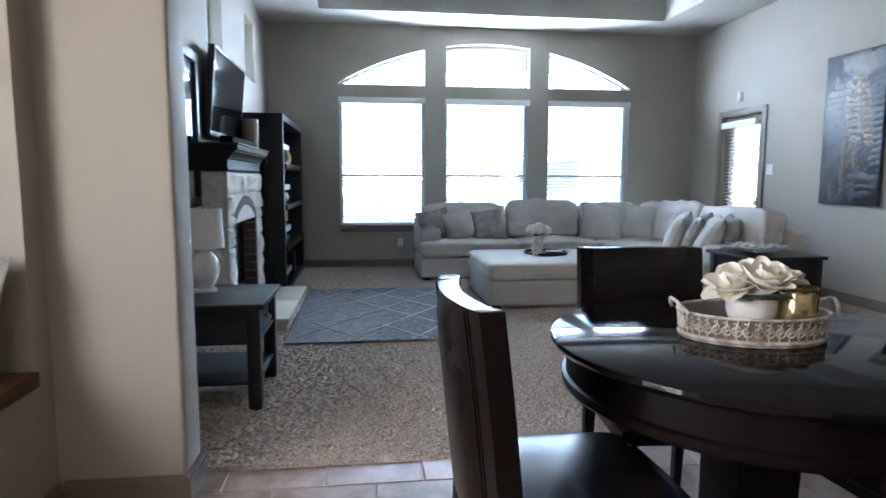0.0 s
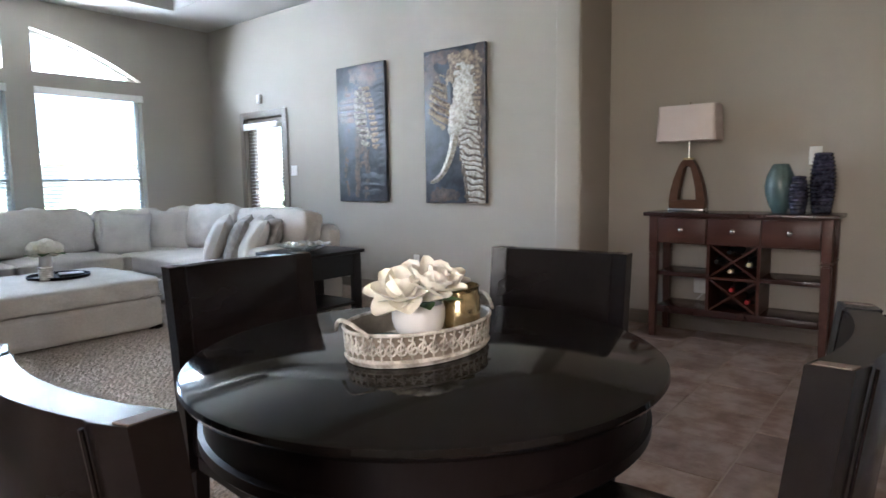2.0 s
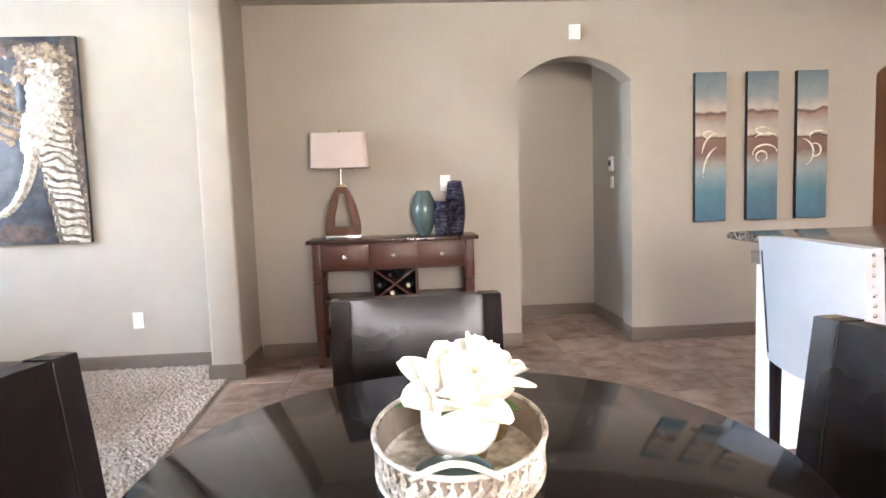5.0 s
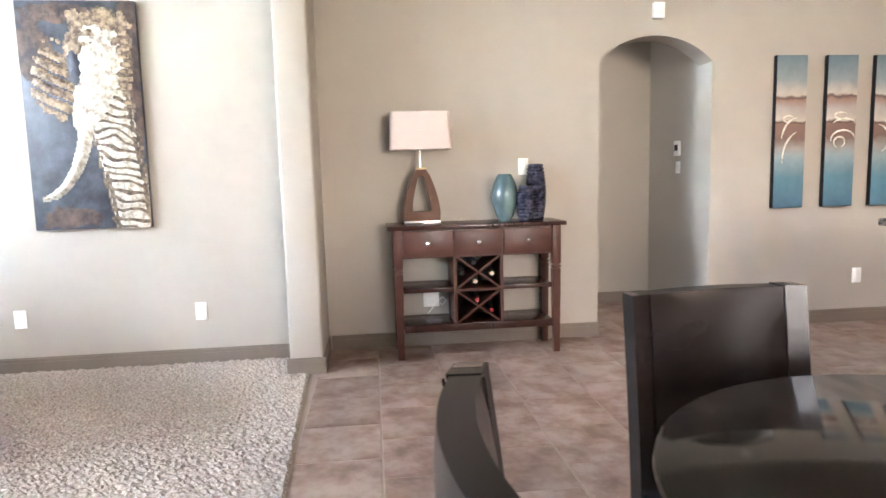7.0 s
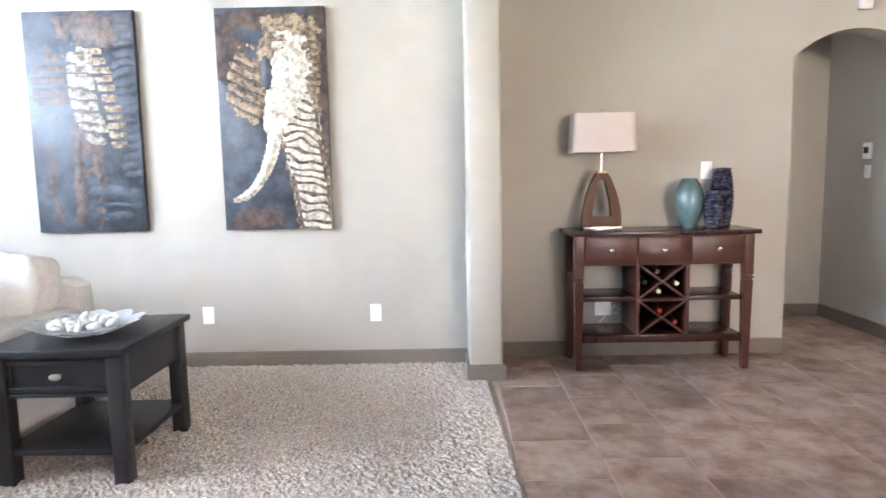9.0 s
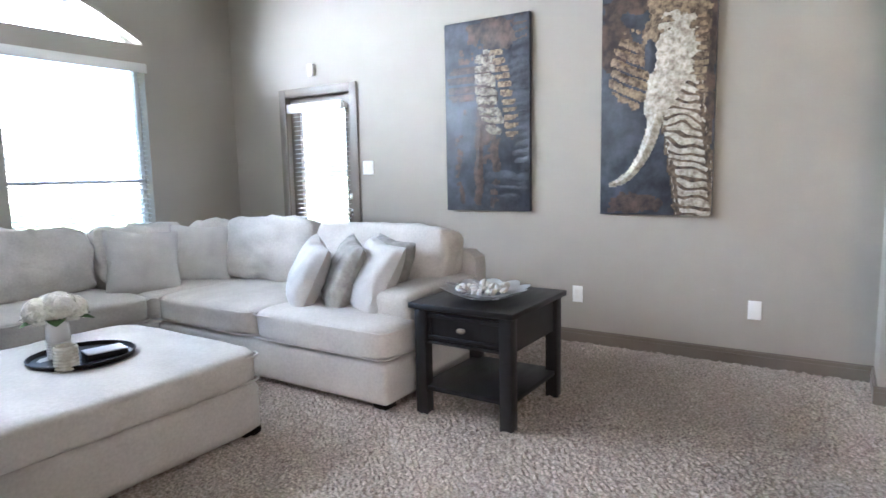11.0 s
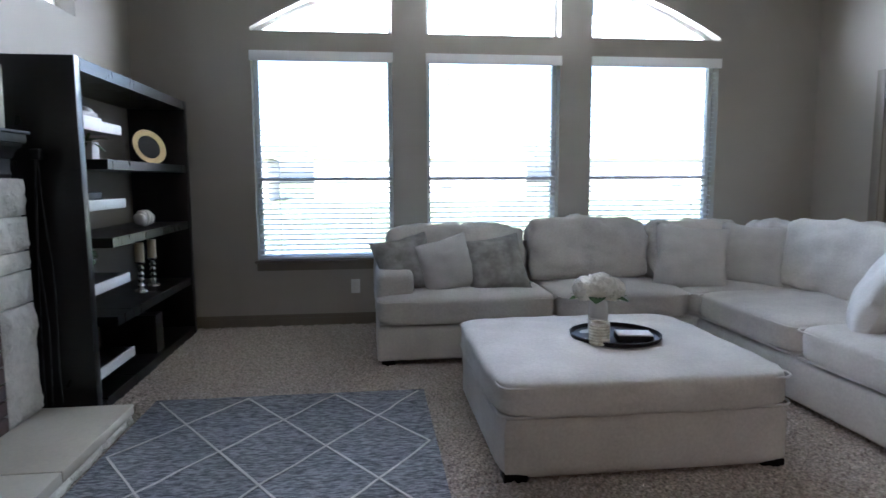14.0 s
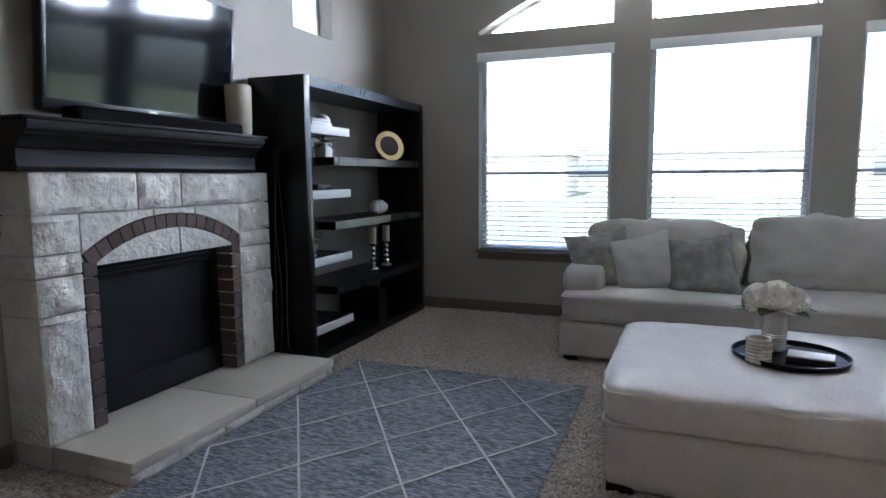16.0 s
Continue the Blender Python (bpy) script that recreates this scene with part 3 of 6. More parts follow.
def blind(a, b, z0, z1, axis, depth, name, label, group, tilt=8.0, drop=None):
    """Slatted blind: headrail with valance, slats, bottom rail, ladder cords."""
    length = b - a - 0.03
    mid = (a + b) / 2
    m = at(mid, depth, 0) if axis == "x" else at(depth, mid, 0, -90)
    t = thing(name, m, label, "blind", group)
    h = length / 2
    bm = B(-h, h, -0.02, 0.03, z1 - 0.05, z1 - 0.008)
    box(bm, -h - 0.022, h + 0.022, -0.080, -0.068, z1 - 0.068, z1 + 0.012, bevel=0.003)
    for e in (-1, 1):
        box(bm, e * (h + 0.010), e * (h + 0.0215), -0.068, -0.052, z1 - 0.066, z1 + 0.010)
    part("headrail", bm, "blind", t)
    pitch, w = 0.043, 0.05
    bm = B(-h, h, -w / 2, w / 2, -0.0013, 0.0013, m=pose(0, 0, 0, tilt, 0, 0))
    me = finish(bm, "slat")
    me.materials.append(M["blind"])
    z = z1 - 0.095
    while z > z0 + 0.035:
        s = new("slat", me)
        s.parent = t
        s.location = (0, 0.006, z)
        z -= pitch
    part("bottom_rail", B(-h, h, -0.022, 0.03, z0 + 0.004, z0 + 0.022, bevel=0.004), "blind", t)
    for u in (-h * 0.68, h * 0.68):
        part("ladder_cord", tube(bmesh.new(), [(u, -0.021, z0 + 0.02), (u, -0.021, z1 - 0.06)], 0.0016, 5), "blind", t)
    return t


for i, (a, b) in enumerate(WIN):
    sash_window(i + 1, a, b)
    blind(a, b, W0, W1, "x", NY + 0.05, "window_blind", "white slatted window blind let down and open", "window blinds")
    # added area lamp in each transom, on top of the sky's own light
    lamp("window_fill", "AREA", look(((a + b) / 2, NY + 0.19, (A0 + 2.66) / 2), ((a + b) / 2, NY - 2, (A0 + 2.2) / 2)), 8, (0.92, 0.96, 1.0), size=(b - a) - 0.05, size_y=0.2)

for k, (a, b) in enumerate(HW):
    w = thing("window_%d" % (k + 4), at(0, 0), "small high fixed window with a pale frame", "window", "high windows", "structure")
    bm = bmesh.new()
    x0, x1 = WX - 0.16, WX - 0.12
    box(bm, x0, x1, a, a + 0.03, 2.27, 2.92)
    box(bm, x0, x1, b - 0.03, b, 2.27, 2.92)
    box(bm, x0, x1, a + 0.03, b - 0.03, 2.27, 2.30)
    box(bm, x0, x1, a + 0.03, b - 0.03, 2.89, 2.92)
    part("window_frame", bm, "white", w)
    g = part("pane", B(x0 + 0.015, x0 + 0.019, a + 0.03, b - 0.03, 2.30, 2.89), "glass", w)
    g.visible_shadow = False

w = thing("window_6", at(0, 0), "window over the seat in the nook", "window", "", "structure")
bm = bmesh.new()
x0, x1 = KW - 0.16, KW - 0.11
for a, b in ((NW0, NW0 + 0.04), (NW1 - 0.04, NW1), (1.155, 1.195)):
    box(bm, x0, x1, a, b, 0.85, 2.15)
box(bm, x0 + 0.004, x1 - 0.004, NW0 + 0.04, NW1 - 0.04, 0.85, 0.89)
box(bm, x0 + 0.004, x1 - 0.004, NW0 + 0.04, NW1 - 0.04, 2.11, 2.15)
part("window_frame", bm, "white", w)
g = part("pane", B(x0 + 0.02, x0 + 0.024, NW0 + 0.04, NW1 - 0.04, 0.89, 2.11), "glass", w)
g.visible_shadow = False
# added warm fill lamp at this out-of-view window, to brighten the dining wall
lamp("window_fill", "AREA", look((KW - 0.18, 1.175, 1.5), (4, 1.9, 1.2)), 6.3, (1.0, 0.775, 0.575), size=1.3, size_y=1.2)

# ---- patio door ----
d = thing("door_1", at(0, 0), "taupe half-glass patio door with a blind, closed", "door", "", "structure")
bm = bmesh.new()
box(bm, EX - 0.018, EX, D0 - 0.078, D0 + 0.006, 0, DH + 0.075, bevel=0.004)
box(bm, EX - 0.018, EX, D1 - 0.006, D1 + 0.078, 0, DH + 0.075, bevel=0.004)
box(bm, EX - 0.017, EX, D0 + 0.006, D1 - 0.006, DH - 0.006, DH + 0.075, bevel=0.004)
part("door_casing", bm, "trim", d, "taupe painted casing")
bm = bmesh.new()
X0, X1 = EX + 0.05, EX + 0.095
st = 0.12
box(bm, X0, X1, D0 + 0.004, D0 + st, 0.01, DH - 0.004, bevel=0.002)
box(bm, X0, X1, D1 - st, D1 - 0.004, 0.01, DH - 0.004, bevel=0.002)
box(bm, X0 + 0.002, X1 - 0.002, D0 + st, D1 - st, DH - 0.13, DH - 0.004)
box(bm, X0 + 0.002, X1 - 0.002, D0 + st, D1 - st, 0.01, 0.25)
part("door_leaf", bm, "trim", d)
g = part("pane", B(X0 + 0.02, X0 + 0.024, D0 + st, D1 - st, 0.25, DH - 0.13), "glass", d)
g.visible_shadow = False
bm = lathe(bmesh.new(), [(0, 0), (0.03, 0.0), (0.03, 0.008), (0.012, 0.012), (0.012, 0.035), (0.027, 0.045), (0.03, 0.058), (0.02, 0.07), (0, 0.072)], 20)
bmesh.ops.transform(bm, matrix=Matrix.Translation((X0, D0 + 0.065, 0.915)) @ pose(0, 0, 0, 0, -90, 0), verts=bm.verts)
part("door_knob", bm, "chrome", d, "brushed nickel knob")
bm = lathe(bmesh.new(), [(0, 0), (0.028, 0.0), (0.028, 0.012), (0.02, 0.02), (0, 0.021)], 20)
bmesh.ops.transform(bm, matrix=Matrix.Translation((X0, D0 + 0.065, 1.06)) @ pose(0, 0, 0, 0, -90, 0), verts=bm.verts)
part("deadbolt", bm, "chrome", d, "brushed nickel deadbolt")
blind(D0 + st - 0.05, D1 - st + 0.05, 0.28, 1.90, "y", EX + 0.022, "door_blind", "white slatted blind on the patio door", "")

# ---- outdoors ----
bm = bmesh.new()
box(bm, -400, 400, -400, 600, -0.6, -0.25)
structure("ground", bm, "grass", "sunlit mown lawn reaching the horizon", "lawn")


def house(x, y, w, dpt, h, rz):
    t = thing("house", at(x, y, -0.25, rz), "tan brick single-storey house with a grey shingle roof", "house", "houses past the lawn")
    part("wall", B(-w / 2, w / 2, -dpt / 2, dpt / 2, 0, h), "facade", t)
    bm = bmesh.new()
    o = 0.5
    lo = [bm.verts.new(p) for p in ((-w / 2 - o, -dpt / 2 - o, h), (w / 2 + o, -dpt / 2 - o, h), (w / 2 + o, dpt / 2 + o, h), (-w / 2 - o, dpt / 2 + o, h))]
    r0, r1 = bm.verts.new((-w / 4, 0, h + 2.6)), bm.verts.new((w / 4, 0, h + 2.6))
    bm.faces.new(lo[::-1])
    bm.faces.new((lo[0], lo[1], r1, r0))
    bm.faces.new((lo[2], lo[3], r0, r1))
    bm.faces.new((lo[1], lo[2], r1))
    bm.faces.new((lo[3], lo[0], r0))
    part("roof", bm, "roof", t)
    for k in range(4):
        u = -w / 2 + w * (k + 0.5) / 4
        wn_ = part("window", B(u - 0.6, u + 0.6, -dpt / 2 - 0.06, -dpt / 2 - 0.01, 0.9, 2.3), "white", t)
        part("pane", B(u - 0.52, u + 0.52, -dpt / 2 - 0.075, -dpt / 2 - 0.062, 0.98, 2.22), "stool", wn_)


house(-16, 52, 17, 10, 3.0, 4)
house(4, 55, 16, 10, 3.1, -3)
house(25, 53, 18, 10, 3.0, 2)


# ---- things: living room ----
def wpart(name, bm, material, parent, label=""):
    """A part whose mesh is given in the room's own metres; its parent stands at the top level."""
    top = parent
    m = top.matrix_basis.copy()
    while top.parent:
        top = top.parent
        m = top.matrix_basis @ m
    bmesh.ops.transform(bm, matrix=m.inverted(), verts=bm.verts)
    return part(name, bm, material, parent, label)


def sectional():
    s = thing("sectional_sofa", at(-0.05, 7.53), "oatmeal chenille corner sofa with loose back cushions", "sofa")
    bm = B(-0.045, 3.26, 7.53, 8.44, 0.042, 0.27, bevel=0.025, seg=3)
    wpart("base", bm, "sofa", s)
    bm = B(2.14, 3.258, 5.515, 7.525, 0.042, 0.268, bevel=0.025, seg=3)
    wpart("base", bm, "sofa", s)
    wpart("back_frame", cushion(bmesh.new(), 1.60, 8.36, 0.50, 3.31, 0.16, 0.48, k=14, wrinkle=0.002), "sofa", s)
    wpart("back_frame", cushion(bmesh.new(), 3.18, 6.885, 0.51, 0.16, 2.72, 0.50, k=14, wrinkle=0.002), "sofa", s)
    wpart("arm", cushion(bmesh.new(), 0.085, 8.00, 0.44, 0.26, 0.72, 0.34, k=8, wrinkle=0.002, puff=0.006), "sofa", s)
    wpart("arm", cushion(bmesh.new(), 2.77, 5.655, 0.44, 0.78, 0.28, 0.34, k=8, wrinkle=0.002, puff=0.006), "sofa", s)

    def seat(x0, x1, y0, y1, z0=0.272, z1=0.462, sd=0.0):
        c = wpart("seat_cushion", cushion(bmesh.new(), (x0 + x1) / 2, (y0 + y1) / 2, (z0 + z1) / 2, x1 - x0, y1 - y0, z1 - z0, k=8, puff=0.007, pufftop=0.024, wrinkle=0.005, seed=sd, cuts=19), "sofa", s)
        wpart("piping", ring_cord(bmesh.new(), x0 + 0.009, x1 - 0.009, y0 + 0.009, y1 - 0.009, z1 - 0.030, 0.005, 0.05), "piping", c)
        wpart("piping", ring_cord(bmesh.new(), x0 + 0.010, x1 - 0.010, y0 + 0.010, y1 - 0.010, z0 + 0.020, 0.005, 0.05), "piping", c)

    seat(-0.045, 1.17, 7.515, 8.28, sd=1)
    seat(1.175, 2.12, 7.515, 8.28, sd=2)
    seat(2.125, 3.10, 7.55, 8.28, z1=0.456, sd=3)
    seat(2.125, 3.10, 6.555, 7.545, sd=4)
    seat(2.125, 3.10, 5.505, 6.55, sd=5)

    def back(cx, cy, cz, w, h, rz, tilt, sd, thick=0.24):
        m = Matrix.Translation((cx, cy, cz)) @ pose(0, 0, 0, 0, 0, rz) @ pose(0, 0, 0, tilt, 0, 0)
        c = wpart("back_cushion", cushion(bmesh.new(), 0, 0, 0, w, thick, h, m=m, k=8.5, puff=0.030, wrinkle=0.016, seed=sd, cuts=19), "sofa", s)
        fm = m @ pose(0, -thick * 0.30, 0, 90, 0, 0)
        wpart("piping", ring_cord(bmesh.new(), -w / 2 + 0.03, w / 2 - 0.03, -h / 2 + 0.03, h / 2 - 0.03, 0.0, 0.005, 0.07, m=fm), "piping", c)

    back(0.56, 8.19, 0.655, 1.04, 0.42, 0, -14, 1)
    back(1.57, 8.17, 0.685, 0.92, 0.46, 0, -13, 2)
    back(2.44, 8.18, 0.665, 0.78, 0.42, 0, -18, 3)
    back(2.95, 7.95, 0.665, 0.46, 0.42, -90, -18, 4)
    back(2.97, 7.24, 0.685, 0.95, 0.47, -90, -14, 5)
    back(2.97, 6.17, 0.675, 1.12, 0.46, -90, -14, 6)
    for x, y in ((0.03, 7.60), (3.18, 8.36), (2.22, 5.59), (3.18, 5.59), (0.03, 8.36), (1.6, 7.63)):
        wpart("foot", B(x - 0.045, x + 0.045, y - 0.045, y + 0.045, 0.0, 0.06, bevel=0.004), "espresso", s, "dark wooden block foot")
    return s


sectional()


def scatter(x, y, z, size, rx, ry, rz, material, label, sd):
    bm = pillow(bmesh.new(), size * 1.04, 0.20, I4, sd, 18)
    solo("throw_pillow", bm, material, pose(x, y, z, rx, ry, rz), label, "pillow", "throw pillows on the sofa")


scatter(0.17, 7.90, 0.625, 0.41, 66, -10, 16, "pillow_grey", "grey velvet throw pillow leaning on the arm", 1)
scatter(0.455, 7.86, 0.622, 0.40, 64, -13, 12, "pillow_light", "pale linen throw pillow among grey ones", 2)
scatter(0.80, 7.86, 0.622, 0.42, 60, -8, 2, "pillow_grey", "grey velvet throw pillow with a soft crease", 3)
scatter(2.25, 7.82, 0.640, 0.50, 66, 5, -20, "pillow_light", "pale linen throw pillow in the sofa corner", 4)
scatter(2.72, 7.82, 0.650, 0.48, 66, 3, -46, "pillow_light", "pale linen throw pillow deep in the corner", 5)
scatter(2.47, 6.38, 0.632, 0.46, 66, 8, -128, "pillow_light", "pale linen throw pillow leaning sideways", 6)
scatter(2.55, 6.15, 0.636, 0.46, 66, 6, -132, "pillow_grey", "crumpled grey velvet throw pillow", 7)
scatter(2.54, 5.91, 0.640, 0.46, 64, 4, -118, "pillow_light", "pale linen throw pillow by the arm", 8)
scatter(2.74, 5.96, 0.650, 0.42, 70, 4, -112, "pillow_grey", "grey velvet throw pillow half hidden by the arm", 9)


def ottoman():
    o = thing("ottoman", at(1.05, 6.475), "large square oatmeal chenille ottoman", "ottoman")
    x0, x1, y0, y1 = 0.425, 1.680, 5.90, 7.06
    wpart("base", cushion(bmesh.new(), (x0 + x1) / 2, (y0 + y1) / 2, 0.146, x1 - x0 - 0.01, y1 - y0 - 0.01, 0.248, k=24, wrinkle=0.0015), "sofa", o)
    c = wpart("cushion", cushion(bmesh.new(), (x0 + x1) / 2, (y0 + y1) / 2, 0.347, x1 - x0 + 0.03, y1 - y0 + 0.03, 0.172, k=9, puff=0.008, pufftop=0.016, wrinkle=0.007, cuts=25), "sofa", o)
    for z in (0.402, 0.284):
        wpart("piping", ring_cord(bmesh.new(), x0 + 0.001, x1 - 0.001, y0 + 0.001, y1 - 0.001, z, 0.005, 0.06), "piping", c)
    for x in (x0 + 0.07, x1 - 0.07):
        for y in (y0 + 0.06, y1 - 0.06):
            wpart("foot", B(x - 0.05, x + 0.05, y - 0.04, y + 0.04, 0.0, 0.04, bevel=0.004), "espresso", o, "dark wooden block foot")


ottoman()
OT = 0.447
t = solo("round_tray", lathe(bmesh.new(), [(0, 0), (0.20, 0), (0.215, 0.006), (0.222, 0.026), (0.215, 0.028), (0.206, 0.010), (0.196, 0.007), (0, 0.007)], 48), "espresso",
         at(1.12, 6.465, OT - 0.004), "dark round wooden tray on the ottoman", "tray")


def hydrangea(bm_p, bm_l, n, r, cz, sd, petal=0.022, ox=0.0, oy=0.0):
    rg = random.Random(sd)
    for _ in range(n):
        a, b = rg.random() * math.tau, math.acos(1 - 1.45 * rg.random())
        d = Vector((math.sin(b) * math.cos(a), math.sin(b) * math.sin(a), math.cos(b)))
        c = Vector((ox, oy, cz)) + d * r * (0.86 + 0.14 * rg.random())
        q = d.to_track_quat("Z", "Y").to_matrix().to_4x4()
        for k in range(4):
            m = Matrix.Translation(c) @ q @ pose(0, 0, 0, 0, 0, 90 * k + rg.random() * 30)
            s = petal * (0.8 + 0.4 * rg.random())
            vs = [bm_p.verts.new(m @ Vector(p)) for p in ((0, 0, 0), (s * 0.7, -s * 0.55, s * 0.25), (s * 1.25, 0, s * 0.2), (s * 0.7, s * 0.55, s * 0.25))]
            bm_p.faces.new(vs)


def leaf(bm, m, length, width, bend=0.3):
    n = 5
    left, mid, right = [], [], []
    for i in range(n + 1):
        u = i / n
        w = width / 2 * math.sin(math.pi * min(1, u * 0.93 + 0.05)) ** 0.8
        z = -bend * length * u * u
        left.append(bm.verts.new(m @ Vector((u * length, w, z + w * 0.25))))
        mid.append(bm.verts.new(m @ Vector((u * length, 0, z))))
        right.append(bm.verts.new(m @ Vector((u * length, -w, z + w * 0.25))))
    for i in range(n):
        bm.faces.new((left[i], mid[i], mid[i + 1], left[i + 1]))
        bm.faces.new((mid[i], right[i], right[i + 1], mid[i + 1]))


v = thing("flower_vase", at(1.072, 6.57, OT + 0.003), "white ribbed ceramic vase with cream hydrangeas", "vase")
prof = [(0, 0), (0.045, 0)] + [(0.048 + 0.0025 * (k % 2), 0.004 + 0.006 * k) for k in range(14)] + [(0.050, 0.10), (0.047, 0.15), (0.036, 0.172), (0.034, 0.178), (0.030, 0.176), (0.030, 0.12), (0, 0.12)]
part("body", lathe(bmesh.new(), prof, 28), "porcelain", v)
bp, bl = bmesh.new(), bmesh.new()
for k, (ox, oy, cz, rr) in enumerate(((-0.055, 0.01, 0.215, 0.062), (0.055, -0.01, 0.212, 0.060), (0.0, -0.03, 0.238, 0.062), (0.005, 0.045, 0.225, 0.058))):
    hydrangea(bp, bl, 230, rr * 1.08, cz, 3 + k, 0.019, ox * 1.1, oy)
    bmesh.ops.create_icosphere(bp, subdivisions=2, radius=rr * 0.92, matrix=Matrix.Translation((ox * 1.1, oy, cz)))
part("blossom", bp, "petal", v, "cream hydrangea blossom")
for a in (5, 62, 128, 190, 245, 310):
    leaf(bl, Matrix.Translation((0, 0, 0.182)) @ pose(0, 0, 0, 0, -4, a), 0.165, 0.085, 0.12)
part("leaves", bl, "leaf", v)
c = thing("candle_jar", at(0.990, 6.335, OT + 0.003), "ribbed cream glass candle jar on the tray", "candle")
part("jar", lathe(bmesh.new(), [(0, 0), (0.042, 0)] + [(0.047 + 0.003 * (k % 2), 0.004 + 0.007 * k) for k in range(15)] + [(0.044, 0.106), (0.037, 0.104), (0.037, 0.06), (0, 0.06)], 28), "jar", c)
c = thing("book", at(1.185, 6.395, OT + 0.003, -12), "small pale boxed book on the tray", "book")
part("cover", B(-0.085, 0.085, -0.055, 0.055, 0, 0.028, bevel=0.003), "black", c, "dark cover edge")
part("page_block", B(-0.082, 0.082, -0.052, 0.052, 0.028, 0.034, bevel=0.002), "white", c, "pale top")


def end_table(x, y, rz, w, dpt, h, label):
    """Charcoal end table; drawer towards local -y."""
    t = thing("end_table", at(x, y, 0, rz), label, "end table", "end tables")
    part("tabletop", B(-w / 2, w / 2, -dpt / 2, dpt / 2, h - 0.03, h, bevel=0.006), "greywood", t)
    lw, ld = w / 2 - 0.055, dpt / 2 - 0.06
    for sx in (-1, 1):
        for sy in (-1, 1):
            part("leg", B(sx * lw - 0.033, sx * lw + 0.033, sy * ld - 0.033, sy * ld + 0.033, 0, h - 0.03, bevel=0.004), "greywood", t)
    z0 = h - 0.215
    for sx in (-1, 1):
        part("side_panel", B(sx * lw - 0.012, sx * lw + 0.012, -ld + 0.033, ld - 0.033, z0, h - 0.03), "greywood", t)
    part("back_panel", B(-lw + 0.033, lw - 0.033, ld - 0.012, ld + 0.012, z0, h - 0.03), "greywood", t)
    bm = B(-lw + 0.033, lw - 0.033, -ld - 0.012, -ld + 0.008, z0, z0 + 0.022)
    box(bm, -lw + 0.033, lw - 0.033, -ld - 0.010, -ld + 0.008, h - 0.052, h - 0.03)
    part("rail", bm, "greywood", t)
    part("moulding", B(-lw + 0.033, lw - 0.033, -ld - 0.026, -ld - 0.013, z0 + 0.004, z0 + 0.018, bevel=0.004), "greywood", t)
    d = part("drawer", B(-lw + 0.036, lw - 0.036, -ld - 0.006, -ld + 0.012, z0 + 0.026, h - 0.056), "greywood", t)
    bm = bmesh.new()
    a, b = -lw + 0.036, lw - 0.036
    for q in ((a, b, z0 + 0.026, z0 + 0.046), (a, b, h - 0.076, h - 0.056), (a, a + 0.02, z0 + 0.046, h - 0.076), (b - 0.02, b, z0 + 0.046, h - 0.076)):
        box(bm, q[0], q[1], -ld - 0.018, -ld - 0.006, q[2], q[3], bevel=0.003)
    part("drawer_frame", bm, "greywood", d)
    bm = lathe(bmesh.new(), [(0, 0), (0.008, 0), (0.007, 0.012), (0.016, 0.02), (0.017, 0.027), (0.009, 0.034), (0, 0.035)], 16)
    bmesh.ops.transform(bm, matrix=Matrix.Translation((0, -ld - 0.006, (z0 + h) / 2 - 0.015)) @ Matrix.Diagonal((1.5, 1, 0.85, 1)) @ pose(0, 0, 0, 90, 0, 0), verts=bm.verts)
    part("knob", bm, "antique_rim_shade", d, "oval aged bronze knob")
    part("shelf", B(-lw - 0.02, lw + 0.02, -ld - 0.02, ld + 0.02, 0.135, 0.16, bevel=0.003), "greywood", t)
    return t


end_table(2.555, 5.12, -90, 0.60, 0.67, 0.60, "charcoal wooden end table with a drawer by the sofa arm")
end_table(-1.495, 3.925, 90, 0.62, 0.62, 0.56, "charcoal wooden end table with a drawer holding a lamp")

# shell bowl on the end table
b = thing("shell_bowl", at(2.47, 5.10, 0.60), "silver petal-edged bowl of white shells", "bowl")
bm = bmesh.new()
n, rings = 80, []
for r, h in ((0.05, 0.004), (0.11, 0.016), (0.16, 0.036), (0.195, 0.056)):
    ring = []
    for k in range(n):
        a = math.tau * k / n
        rr = r * (1 + (0.22 * abs(math.sin(a * 5)) if r > 0.15 else 0))
        ring.append(bm.verts.new((rr * math.cos(a), rr * math.sin(a), h + (0.014 * abs(math.sin(a * 5)) if r > 0.15 else 0))))
    rings.append(ring)
bm.faces.new(rings[0][::-1])
for p, q in zip(rings, rings[1:]):
    for k in range(n):
        bm.faces.new((p[k], p[(k + 1) % n], q[(k + 1) % n], q[k]))
bmesh.ops.solidify(bm, geom=bm.faces, thickness=0.004)
part("dish", bm, "pearl", b)
rg = random.Random(8)
for k in range(30):
    a, r = rg.random() * math.tau, 0.14 * math.sqrt(rg.random())
    bm = cushion(bmesh.new(), 0, 0, 0, 0.052, 0.038, 0.026, k=2.2, wrinkle=0.006, cuts=4, seed=k)
    bmesh.ops.transform(bm, matrix=pose(r * math.cos(a), r * math.sin(a), 0.040 + 0.016 * rg.random() + 0.09 * r, rg.random() * 60, rg.random() * 60, rg.random() * 360), verts=bm.verts)
    part("shell", bm, "stone" if k % 3 else "pearl", b)

